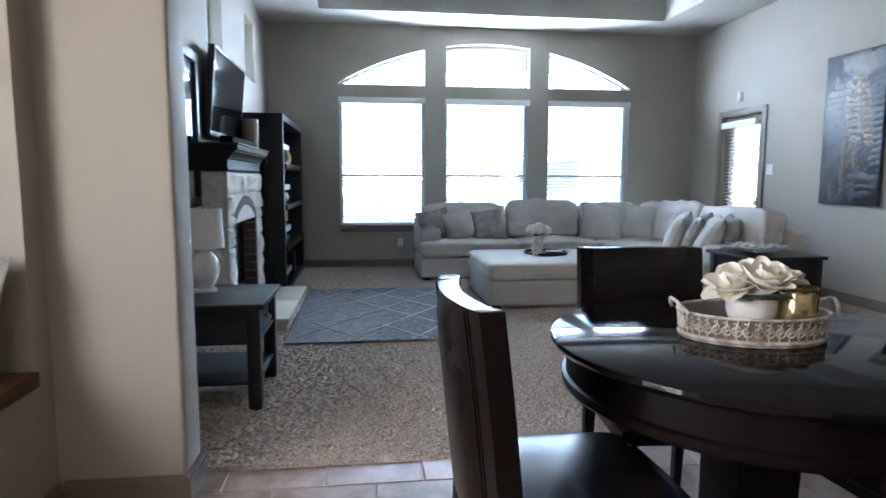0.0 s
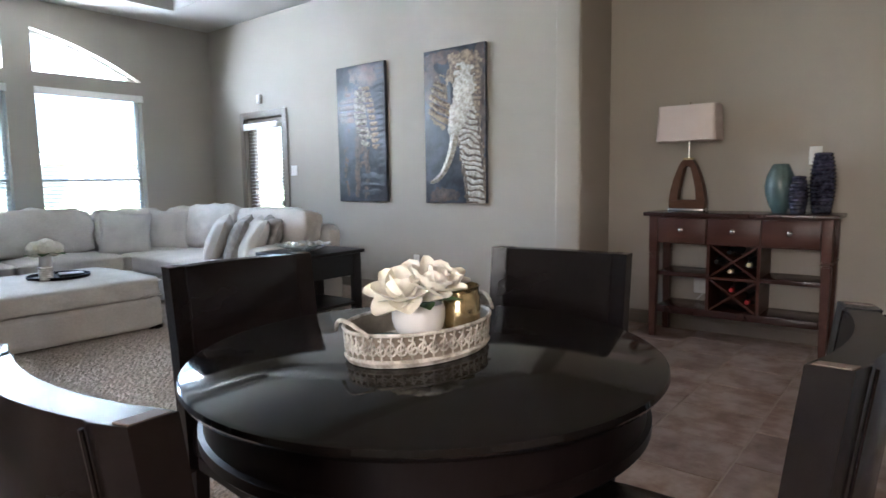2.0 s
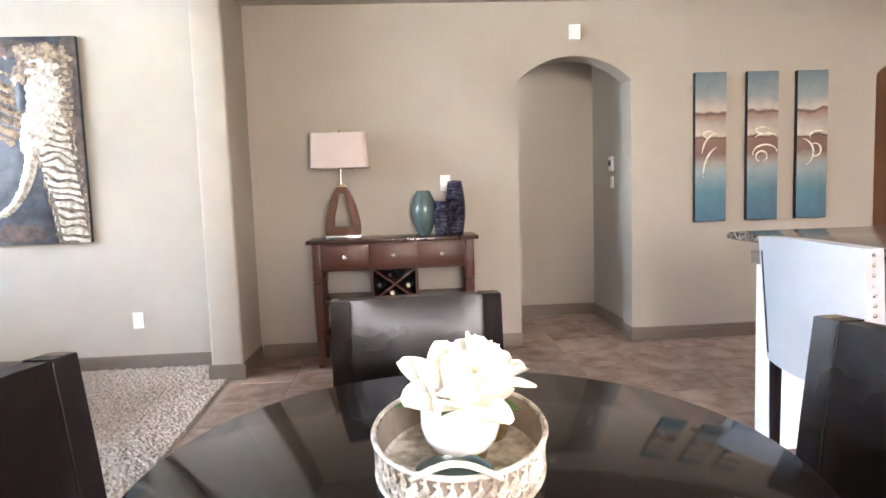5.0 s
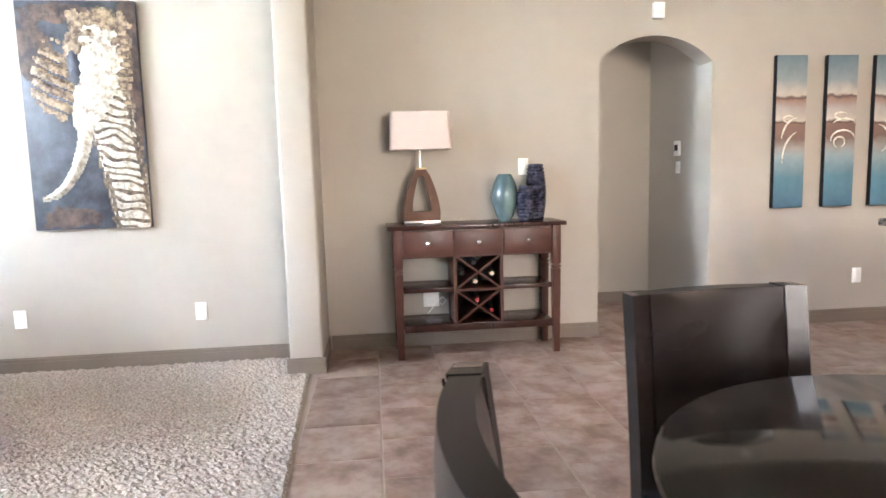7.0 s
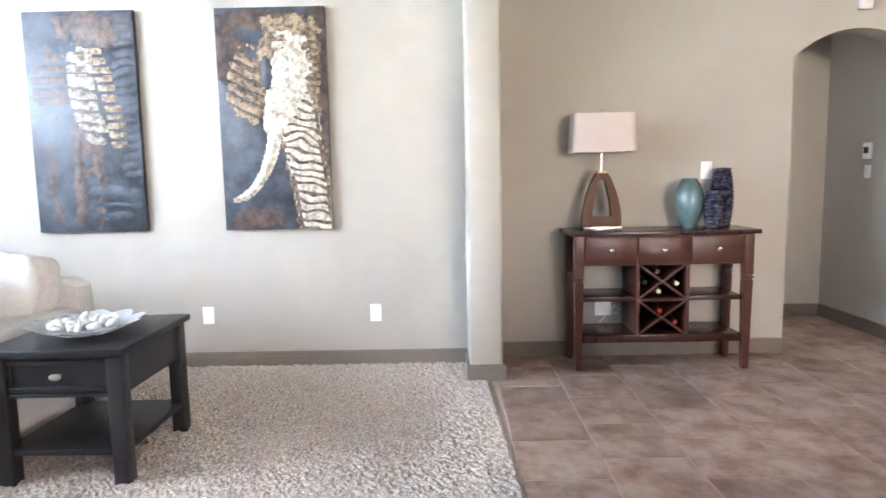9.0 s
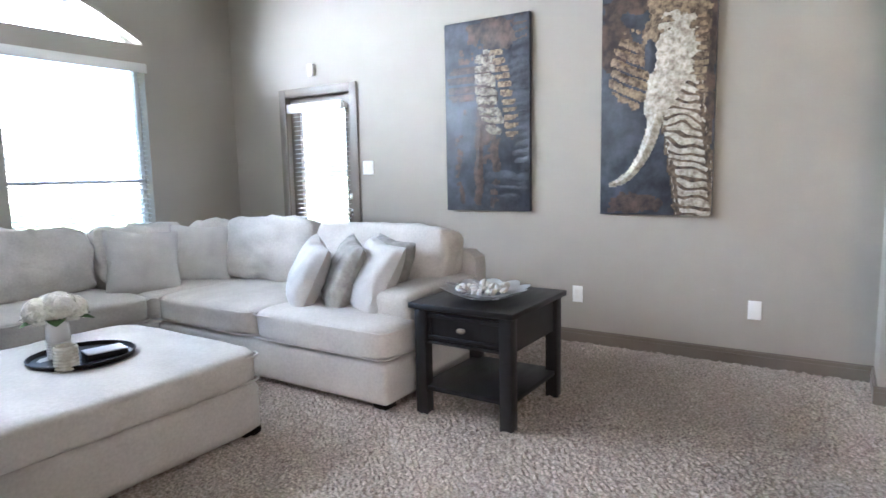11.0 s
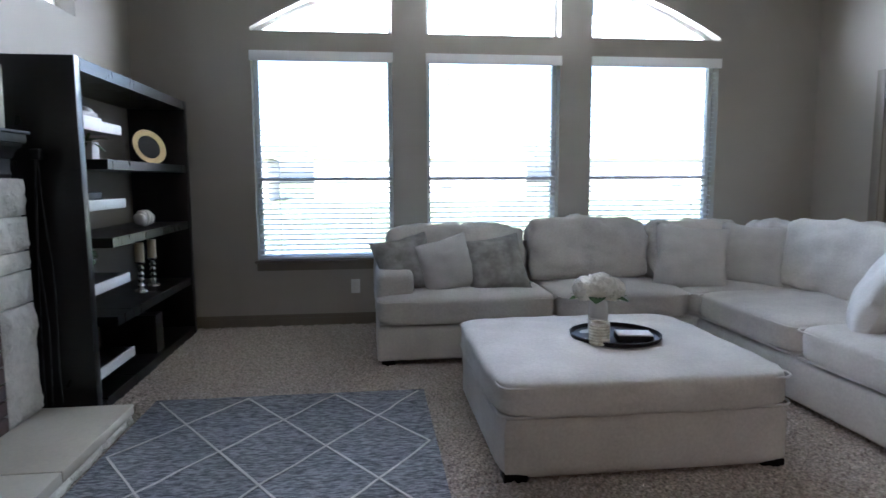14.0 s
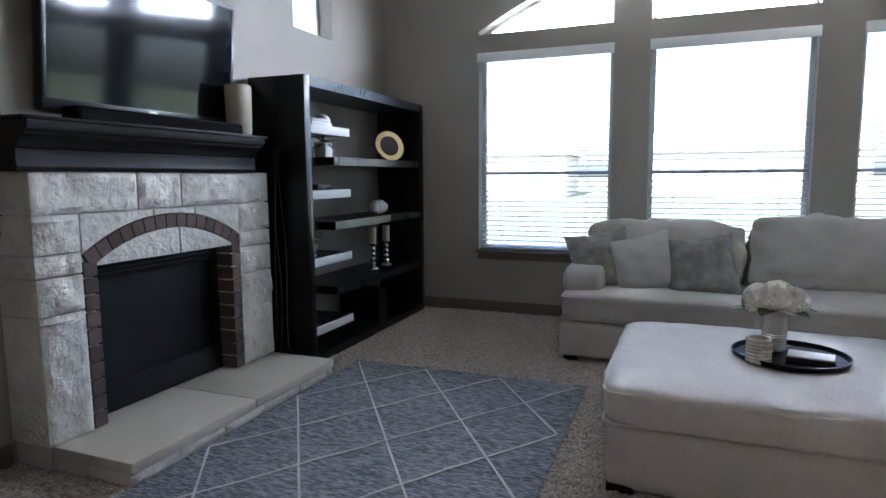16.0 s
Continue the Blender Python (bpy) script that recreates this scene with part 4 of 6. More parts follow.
# table lamp by the west wall
lm = thing("table_lamp", at(-1.565, 4.02, 0.56), "white ceramic gourd lamp with a white drum shade", "lamp")
part("base", lathe(bmesh.new(), [(0, 0), (0.065, 0), (0.065, 0.014), (0.045, 0.02), (0.05, 0.035), (0.075, 0.08), (0.085, 0.13), (0.07, 0.185), (0.04, 0.225), (0.022, 0.245), (0.014, 0.25), (0.014, 0.29), (0, 0.29)], 32), "porcelain", lm)
part("shade", lathe(bmesh.new(), [(0.112, 0.245), (0.103, 0.460), (0.100, 0.460), (0.109, 0.245), (0.112, 0.245)], 40), "shade_white", lm, "white linen drum shade")
part("finial", lathe(bmesh.new(), [(0, 0.44), (0.006, 0.44), (0.006, 0.462), (0.011, 0.47), (0, 0.482)], 12), "chrome", lm)

# rug with a cream lattice
RX0, RX1, RY0, RY1 = -1.255, 0.216, 4.86, 7.03
r = thing("area_rug", at((RX0 + RX1) / 2, (RY0 + RY1) / 2, 0.016), "blue-grey heathered rug with a cream diamond lattice", "rug")
cx, cy = (RX0 + RX1) / 2, (RY0 + RY1) / 2
bm = bmesh.new()
nxr, nyr = 40, 56
gv = [[bm.verts.new((RX0 - cx + (RX1 - RX0) * i / nxr, RY0 - cy + (RY1 - RY0) * j / nyr, 0.006 + 0.003 * noise.noise(Vector((i * 0.21, j * 0.21, 3))))) for j in range(nyr + 1)] for i in range(nxr + 1)]
for i in range(nxr):
    for j in range(nyr):
        bm.faces.new((gv[i][j], gv[i + 1][j], gv[i + 1][j + 1], gv[i][j + 1]))
ex = bmesh.ops.extrude_face_region(bm, geom=bm.faces[:])
for vv in ex["geom"]:
    if isinstance(vv, bmesh.types.BMVert):
        vv.co.z += 0.004
part("rug_body", bm, "rug", r)
U, V = Vector((0.2345, 0.336)), Vector((0.2345, -0.336))
O = Vector((-0.757, 6.318))
for d, e in ((U, V), (V, U)):
    for k in range(-14, 15):
        pts, cur = [], O + e * k
        for q in range(-60, 61):
            p = cur + d * (q / 4)
            if RX0 + 0.015 < p.x < RX1 - 0.015 and RY0 + 0.015 < p.y < RY1 - 0.015:
                w = 0.010 * noise.noise(Vector((p.x * 5, p.y * 5, k * 3.1)))
                pts.append(Vector((p.x + w - cx, p.y - w - cy)))
        if len(pts) < 3:
            continue
        bm = bmesh.new()
        nrm = Vector((-d.y, d.x)).normalized()
        prev = None
        for p in pts:
            hw = 0.0050 + 0.002 * noise.noise(Vector((p.x * 30, p.y * 30, 0)))
            a = bm.verts.new((p.x + nrm.x * hw, p.y + nrm.y * hw, 0.0125))
            c_ = bm.verts.new((p.x - nrm.x * hw, p.y - nrm.y * hw, 0.0125))
            if prev:
                bm.faces.new((prev[0], a, c_, prev[1]))
            prev = (a, c_)
        ex = bmesh.ops.extrude_face_region(bm, geom=bm.faces[:])
        for vv in ex["geom"]:
            if isinstance(vv, bmesh.types.BMVert):
                vv.co.z += 0.003
        part("lattice_line", bm, "rugline", r)


# fireplace
FX = -1.70
def rough_block(x0, x1, y0, y1, z0, z1, sd, amp=0.019):
    """A split-faced stone: its east face is broken and uneven."""
    bm = bmesh.new()
    n, m = max(3, int((y1 - y0) / 0.022)), max(3, int((z1 - z0) / 0.022))
    rows = []
    for i in range(n + 1):
        row = []
        for j in range(m + 1):
            y, z = y0 + (y1 - y0) * i / n, z0 + (z1 - z0) * j / m
            rim = i in (0, n) or j in (0, m)
            h = 0.004 if rim else 0.021 + amp * (1.1 * noise.noise(Vector((y * 10, z * 10, sd))) - 0.9 * abs(noise.noise(Vector((y * 21, z * 21, sd)))) + 0.5 * noise.noise(Vector((y * 40, z * 40, sd))))
            row.append(bm.verts.new((x1 + h, y, z)))
        rows.append(row)
    for i in range(n):
        for j in range(m):
            bm.faces.new((rows[i][j], rows[i + 1][j], rows[i + 1][j + 1], rows[i][j + 1]))
    loop = [rows[i][0] for i in range(n + 1)] + [rows[n][j] for j in range(1, m + 1)] + [rows[i][m] for i in range(n - 1, -1, -1)] + [rows[0][j] for j in range(m - 1, 0, -1)]
    backs = [bm.verts.new((x0, v.co.y, v.co.z)) for v in loop]
    for k in range(len(loop)):
        q = (k + 1) % len(loop)
        bm.faces.new((loop[k], backs[k], backs[q], loop[q]))
    return bm


fp = thing("fireplace", at(FX, 6.035), "split-faced limestone fireplace with a brown brick arch", "fireplace")
FY0, FY1, HZ = 5.265, 6.745, 0.108
OY0, OY1, OZ = 5.473, 6.467, 0.885            # outer line of the brick surround
bm = bmesh.new()
box(bm, WX, FX - 0.012, FY0 + 0.012, OY0 + 0.06, 0, 1.24)
box(bm, WX, FX - 0.0125, OY1 - 0.06, FY1 - 0.012, 0, 1.24)
box(bm, WX, FX - 0.012, OY0 + 0.06, OY1 - 0.06, 0.83, 1.24)
wpart("core", bm, "mortar", fp)
J = 0.008
rows_ = [(1.068, 1.236, [FY0, 5.78, 6.05, FY1]), (0.905, 1.060, None), (0.812, 0.897, None), (0.655, 0.804, None), (HZ + 0.004, 0.647, None)]
sd = 0
for z0, z1, cuts in rows_:
    if cuts:
        for a, b in zip(cuts, cuts[1:]):
            sd += 3.7
            wpart("stone", rough_block(WX if a == FY0 or b == FY1 else FX - 0.05, FX, a + J / 2, b - J / 2, z0, z1, sd), "stone", fp)
    else:
        for a, b in ((FY0, OY0), (OY1, FY1)):
            sd += 3.7
            wpart("stone", rough_block(WX, FX, a + J / 2 - (0.004 if a == FY0 else 0), b - J / 2 + (0.004 if b == FY1 else 0), z0, z1, sd), "stone", fp)
# arch of bricks
AC, AH, AR = (OY0 + OY1) / 2, (OY1 - OY0) / 2, 0.150
R = (AH * AH + AR * AR) / (2 * AR)
half = math.asin(AH / R)
bw = 0.068
nb = 15
for k in range(nb):
    a0 = -half + 2 * half * k / nb + 0.003
    a1 = -half + 2 * half * (k + 1) / nb - 0.003
    pts = []
    for a, rr in ((a0, R), (a1, R), (a1, R - bw), (a0, R - bw)):
        pts.append((AC + rr * math.sin(a), OZ + AR - R + rr * math.cos(a)))
    wpart("brick", prism(bmesh.new(), pts, FX - 0.06, FX + 0.008, "x"), "brick", fp)
z = HZ + 0.004
while z < OZ - 0.06:
    for a, b in ((OY0, OY0 + bw), (OY1 - bw, OY1)):
        wpart("brick", B(FX - 0.13, FX + 0.006, a, b, z, z + 0.066, bevel=0.003, seg=1), "brick", fp)
    z += 0.075
# stone infill between lintel and arch, and spandrels over the arch
bm = bmesh.new()
for a, b in ((OY0 + bw, 6.02), (6.028, OY1 - bw)):
    n = 10
    top = [(a + (b - a) * k / n, OZ + AR - R + math.sqrt((R - bw) ** 2 - (a + (b - a) * k / n - AC) ** 2) - 0.004) for k in range(n + 1)]
    prism(bm, [(a, 0.832), (b, 0.832)] + top[::-1], FX - 0.05, FX + 0.004, "x")
wpart("arch_stone", bm, "stone", fp)
bm = bmesh.new()
for a, b in ((OY0, 5.86), (5.868, 6.13), (6.138, OY1)):
    n = 10
    low = [(a + (b - a) * k / n, OZ + AR - R + math.sqrt(max(0, R ** 2 - (a + (b - a) * k / n - AC) ** 2)) + 0.005) for k in range(n + 1)]
    prism(bm, low + [(b, 1.060), (a, 1.060)], FX - 0.05, FX + 0.006, "x")
wpart("spandrel_stone", bm, "stone", fp)
# firebox
fb = wpart("firebox", B(WX + 0.003, WX + 0.02, OY0 + bw, OY1 - bw, HZ, 0.83), "black", fp, "black metal gas firebox")
bm = B(FX - 0.14, FX - 0.10, OY0 + bw + 0.002, OY1 - bw - 0.002, 0.755, 0.828, bevel=0.004)
for k in range(3):
    box(bm, FX - 0.10, FX - 0.094, OY0 + bw + 0.02, OY1 - bw - 0.02, 0.765 + 0.02 * k, 0.775 + 0.02 * k)
box(bm, FX - 0.14, FX - 0.095, OY0 + bw + 0.002, OY1 - bw - 0.002, HZ + 0.002, HZ + 0.14, bevel=0.006)
box(bm, FX - 0.139, FX - 0.102, OY0 + bw + 0.002, OY0 + bw + 0.05, HZ + 0.14, 0.755)
box(bm, FX - 0.139, FX - 0.102, OY1 - bw - 0.05, OY1 - bw - 0.002, HZ + 0.14, 0.755)
wpart("louvre_frame", bm, "black", fb)
wpart("glass_front", B(FX - 0.136, FX - 0.13, OY0 + bw + 0.04, OY1 - bw - 0.04, HZ + 0.14, 0.755), "black", fb)
# hearth
for a, b in ((5.285, 6.035), (6.041, 6.765)):
    wpart("hearth_slab", B(WX, -1.272, a, b, 0.058, HZ, bevel=0.006), "slab", fp, "smooth cream limestone slab")
y = 5.288
rg = random.Random(5)
while y < 6.72:
    w = min(0.16 + 0.16 * rg.random(), 6.762 - y)
    wpart("hearth_stone", rough_block(-1.5, -1.292, y, y + w - 0.005, 0.004, 0.057, y * 9, 0.012), "stone", fp)
    y += w
wpart("hearth_core", B(WX, -1.50, 5.288, 6.762, 0.0, 0.057), "mortar", fp)
# mantel
mt = thing("mantel", at(FX, 6.0, 1.24), "black-stained wooden mantel with crown moulding", "mantel")
prof = [(WX, 1.24), (-1.68, 1.24), (-1.672, 1.258), (-1.678, 1.278), (-1.674, 1.326), (-1.662, 1.332), (-1.655, 1.352), (-1.638, 1.370), (-1.622, 1.380), (-1.618, 1.392), (-1.604, 1.397), (-1.600, 1.410), (-1.600, 1.434), (WX, 1.434)]
wpart("crown", prism(bmesh.new(), prof, 5.215, 6.61), "mantel", mt)
wpart("shelf", B(WX, -1.590, 5.195, 6.63, 1.435, 1.449, bevel=0.004), "mantel", mt)
MZ = 1.449

tv = thing("television", Matrix.Translation((-1.875, 6.045, 1.515)) @ pose(0, 0, 0, 0, 5.4, 0), "flat black television on the wall over the mantel, switched off", "television")
W2, TH = 0.585, 0.685
part("housing", B(-0.03, 0.018, -W2, W2, 0, TH, bevel=0.006), "plastic", tv)
bm = bmesh.new()
for q in ((-W2, W2, 0, 0.042), (-W2, W2, TH - 0.022, TH), (-W2, -W2 + 0.022, 0.042, TH - 0.022), (W2 - 0.022, W2, 0.042, TH - 0.022)):
    box(bm, 0.0185, 0.026, q[0], q[1], q[2], q[3], bevel=0.002)
part("bezel", bm, "plastic", tv)
part("screen", B(0.0185, 0.021, -W2 + 0.022, W2 - 0.022, 0.042, TH - 0.022), "screen", tv)
part("badge", B(0.026, 0.0275, -0.03, 0.03, 0.022, 0.034), "chrome", tv, "small silver maker's badge")
part("wall_bracket", B(-0.075, -0.03, -0.2, 0.2, 0.2, 0.5), "black", tv)
sb = thing("soundbar", at(-1.74, 6.045, MZ), "long black soundbar under the television", "soundbar")
part("body", B(-0.05, 0.05, -0.55, 0.55, 0, 0.068, bevel=0.012, seg=3), "matte", sb)
part("grille", B(0.0505, 0.053, -0.53, 0.53, 0.010, 0.056), "matte", sb)
solo("mantel_vase", lathe(bmesh.new(), [(0, 0), (0.064, 0), (0.071, 0.02), (0.074, 0.16), (0.076, 0.27), (0.073, 0.29), (0.068, 0.292), (0.066, 0.27), (0.062, 0.02), (0, 0.02)], 32), "slab", at(-1.745, 6.572, MZ), "plain beige cylinder vase on the mantel", "vase")
for k, (x, sw) in enumerate(((-1.662, 0.008), (-1.668, 0.011), (-1.650, 0.007))):
    pts = []
    for q in range(26):
        u = q / 25
        z = 1.37 - (1.37 - HZ - 0.006) * u
        pts.append((x + sw * math.sin(7 * u + 2 * k) + 0.03 * u * (k - 1), 6.775 + 0.016 * k + sw * math.cos(9 * u + k), z))
    solo("power_cord", tube(bmesh.new(), pts, 0.0042, 6), "plastic", I4, "black cord hanging beside the fireplace", "cord", "cords behind the mantel")
solo("plug_adapter", B(-0.022, 0.022, -0.018, 0.018, 0, 0.05, bevel=0.005), "plastic", at(-1.655, 6.790, 1.33), "small black plug adapter hanging from a cord", "adapter")

# framed mirror
mi = thing("wall_mirror", at(WX, 5.03, 0.98), "tall mirror in a black wooden frame", "mirror")
bm = bmesh.new()
for q in ((-0.28, 0.28, 0, 0.07), (-0.28, 0.28, 1.04, 1.11), (-0.28, -0.21, 0.07, 1.04), (0.21, 0.28, 0.07, 1.04)):
    box(bm, 0.001, 0.04, q[0], q[1], q[2], q[3], bevel=0.006)
part("frame", bm, "black", mi)
part("mirror_glass", B(0.012, 0.018, -0.21, 0.21, 0.07, 1.04), "mirror", mi)


# bookcase
bc = thing("bookcase", at(-1.69, 7.765), "espresso open bookcase with staggered shelves, half filled", "bookcase")
BX0, BX1, BY0, BY1, BZ = -1.900, -1.485, 6.856, 8.680, 1.835
wpart("side", B(BX0, BX1, BY0, BY0 + 0.065, 0, BZ, bevel=0.004), "lacquer", bc)
wpart("side", B(BX0, BX1, BY1 - 0.065, BY1, 0, BZ, bevel=0.004), "lacquer", bc)
wpart("top", B(BX0, BX1 - 0.001, BY0 + 0.065, BY1 - 0.065, BZ - 0.065, BZ - 0.001), "lacquer", bc)
wpart("bottom", B(BX0, BX1 - 0.001, BY0 + 0.065, BY1 - 0.065, 0.0, 0.07), "lacquer", bc)
wpart("divider", B(BX0, BX0 + 0.03, 6.95, 7.18, 0.07, BZ - 0.065), "lacquer", bc)
wpart("divider", B(BX0 + 0.03, BX1 - 0.03, 7.84, 7.98, 0.07, 0.33), "lacquer", bc)
for zt in (1.54, 1.125, 0.69, 0.24):
    s_ = wpart("shelf", B(BX0, BX1 - 0.02, BY0 + 0.065, 7.40, zt - 0.052, zt), "lacquer", bc)
    # white front strip stands in for window light reflected by the shelf edge
    wpart("edge_band", B(BX1 - 0.02, BX1 - 0.006, BY0 + 0.065, 7.40, zt - 0.053, zt + 0.001, bevel=0.001), "white", s_, "front edge coloured white for the windows' reflection")
for zt in (1.345, 0.91, 0.465):
    wpart("shelf", B(BX0, BX1 - 0.012, 7.20, BY1 - 0.065, zt - 0.055, zt), "lacquer", bc)
    wpart("shelf_bracket", B(BX0, BX1 - 0.15, BY0 + 0.065, 7.20, zt - 0.05, zt - 0.004), "lacquer", bc)

pl = thing("plate", Matrix.Translation((-1.66, 8.40, 1.345)) @ pose(0, 0, 0, 0, 0, -35) @ pose(0, 0, 0, 0, 72, 0), "gold-rimmed plate standing on a shelf", "plate")
bm = lathe(bmesh.new(), [(0, 0), (0.085, 0.0), (0.13, 0.012), (0.134, 0.016), (0.128, 0.018), (0.084, 0.007), (0, 0.007)], 40)
bmesh.ops.transform(bm, matrix=pose(-0.134, 0, 0), verts=bm.verts)
part("rim", bm, "gold", pl)
bm = lathe(bmesh.new(), [(0, 0.0085), (0.088, 0.0085), (0.088, 0.0105), (0, 0.0105)], 40)
bmesh.ops.transform(bm, matrix=pose(-0.134, 0, 0), verts=bm.verts)
part("centre", bm, "greywood", pl, "dark centre")
for y in (8.03, 8.27):
    c = thing("candlestick", at(-1.66, y, 0.465), "twisted silver candlestick with a gold candle", "candlestick", "candlesticks on the bookcase")
    prof = [(0, 0), (0.045, 0), (0.042, 0.012), (0.016, 0.02)]
    for k in range(4):
        prof += [(0.026, 0.04 + 0.04 * k), (0.013, 0.06 + 0.04 * k)]
    prof += [(0.034, 0.20), (0.036, 0.208), (0, 0.208)]
    part("stem", lathe(bmesh.new(), prof, 18), "chrome", c)
    part("candle", lathe(bmesh.new(), [(0, 0.208), (0.03, 0.208), (0.03, 0.335), (0.024, 0.338), (0, 0.33)], 20), "wax", c, "gold pillar candle")
sh = thing("shell_ornament", at(-1.64, 8.10, 0.91), "white ceramic shell ornament on a shelf", "ornament")
for k in range(5):
    part("whorl", cushion(bmesh.new(), 0, -0.10 + 0.048 * k, 0.058, 0.085, 0.07, 0.055 + 0.065 * math.sin(math.pi * (k + 0.7) / 5.4), k=2.2, wrinkle=0.006, cuts=5, seed=k * 2.0), "porcelain", sh)
bx = thing("book_stack", at(-1.63, 7.12, 1.54), "two white books lying flat on the top shelf", "books")
part("book", B(-0.10, 0.10, -0.12, 0.12, 0, 0.026, bevel=0.002), "white", bx)
part("book", B(-0.09, 0.09, -0.11, 0.10, 0.026, 0.05, bevel=0.002), "pillow_light", bx)
solo("white_ornament", cushion(bmesh.new(), 0, 0, 0.05, 0.10, 0.12, 0.10, k=2.3, wrinkle=0.008, cuts=6), "porcelain", at(-1.65, 7.30, 1.54), "small white ceramic ornament beside the books", "ornament")
bx = thing("flower_box", at(-1.64, 7.30, 1.345), "small white pot with dark sprigs", "plant pot")
part("pot", B(-0.045, 0.045, -0.045, 0.045, 0, 0.10, bevel=0.006), "white", bx)
bl = bmesh.new()
rg = random.Random(2)
for k in range(16):
    leaf(bl, Matrix.Translation((0, 0, 0.10)) @ pose(0, 0, 0, 0, -40 + 50 * rg.random(), rg.random() * 360), 0.10 + 0.05 * rg.random(), 0.02)
part("sprigs", bl, "leaf", bx)
solo("trinket_box", B(-0.06, 0.06, -0.09, 0.09, 0, 0.04, bevel=0.006), "greywood", at(-1.63, 7.20, 1.125), "low dark wooden box on a shelf", "box")
tp = thing("topiary", at(-1.60, 7.07, 0.69), "small green topiary in a white urn", "plant")
part("urn", lathe(bmesh.new(), [(0, 0), (0.03, 0), (0.012, 0.02), (0.03, 0.05), (0.04, 0.09), (0.036, 0.09), (0.028, 0.06), (0, 0.06)], 20), "porcelain", tp)
bl = bmesh.new()
for k in range(130):
    a, b2 = rg.random() * math.tau, math.acos(1 - 2 * rg.random())
    d = Vector((math.sin(b2) * math.cos(a), math.sin(b2) * math.sin(a), math.cos(b2)))
    leaf(bl, Matrix.Translation(Vector((0, 0, 0.135)) + d * 0.045) @ d.to_track_quat("X", "Z").to_matrix().to_4x4(), 0.028, 0.014)
part("foliage", bl, "leaf", tp)


# paintings on the east wall: textured strokes on canvas
def painting(y0, y1, z0, z1, label):
    p = thing("painting", at(EX, (y0 + y1) / 2, z0), label, "painting", "paintings on the living room wall")
    part("canvas", B(-0.036, -0.001, -(y1 - y0) / 2, (y1 - y0) / 2, 0, z1 - z0, bevel=0.002), "slate", p)
    return p, y1 - y0, z1 - z0


def relief(p, W, H, mask, material, name, label="", lift=0.0, nu=70, nv=140):
    """Thick paint as one raised sheet: mask(u, v) gives its height in metres, at or below 0 where bare; u from the north edge, v from the top."""
    bm = bmesh.new()
    grid = {}
    for i in range(nu + 1):
        for j in range(nv + 1):
            u, v = i / nu, j / nv
            h = mask(u, v)
            grid[i, j] = h
    verts = {}

    def vert(i, j):
        if (i, j) not in verts:
            u, v = i / nu, j / nv
            verts[i, j] = bm.verts.new((-0.0366 - lift - max(0.0, grid[i, j]), W / 2 - u * W, H - v * H))
        return verts[i, j]
    for i in range(nu):
        for j in range(nv):
            if max(grid[i, j], grid[i + 1, j], grid[i, j + 1], grid[i + 1, j + 1]) > 0:
                bm.faces.new((vert(i, j), vert(i + 1, j), vert(i + 1, j + 1), vert(i, j + 1)))
    if len(bm.faces):
        part(name, bm, material, p, label)
    else:
        bm.free()


def blob(u, v, cu, cv, ru, rv, wob=0.25, sd=0.0):
    """How far inside a ragged oval: 1 at the middle, 0 on its line."""
    q = math.hypot((u - cu) / ru, (v - cv) / rv)
    return 1 - q + wob * noise.noise(Vector((u * 7 + sd, v * 12, sd))) + 0.6 * wob * noise.noise(Vector((u * 22 + sd, v * 40, sd)))


def seg_dist(u, v, pts, r0, r1):
    best = -9
    for k in range(len(pts) - 1):
        (a, b), (c, d) = pts[k], pts[k + 1]
        du, dv = (c - a), (d - b) * 2
        s_ = max(0, min(1, ((u - a) * du + (v - b) * 2 * dv) / (du * du + dv * dv)))
        r = r0 + (r1 - r0) * (k + s_) / (len(pts) - 1)
        best = max(best, 1 - math.hypot(u - a - du * s_, (v - b) * 2 - dv * s_) / r)
    return best


p, W, H = painting(4.26, 4.975, 0.950, 2.385, "dark slate canvas with a thick ivory shape and stripes")
fuzz = lambda u, v, k=18: noise.noise(Vector((u * k, v * k * 2, 4.0)))
relief(p, W, H, lambda u, v: 0.002 * max(0, max(blob(u, v, 0.30, 0.05, 0.30, 0.035, 0.6, 1), blob(u, v, 0.12, 0.20, 0.14, 0.14, 0.5, 2), blob(u, v, 0.32, 0.95, 0.22, 0.04, 0.7, 3), blob(u, v, 0.93, 0.30, 0.07, 0.36, 0.5, 9))), "umber", "umber_wash")
relief(p, W, H, lambda u, v: 0.010 * min(1, 2 * max(0, min(blob(u, v, 0.27, 0.34, 0.19, 0.16, 0.3, 4), 0.25 + math.sin((v * 1.6 - u * 0.35) * 75 + 2 * fuzz(u, v, 5))))), "ochre", "ochre_fan", "", 0.001)
relief(p, W, H, lambda u, v: 0.003 * min(1, 3 * max(0, max(blob(u, v, 0.66, 0.23, 0.28, 0.185, 0.22, 5), 1.1 * seg_dist(u, v, [(0.70, 0.36), (0.76, 0.60), (0.82, 0.80), (0.87, 1.04)], 0.205, 0.165) + 0.2 * fuzz(u, v)))), "bronze", "brown_ground", "brown paint under the ivory", 0.0008)
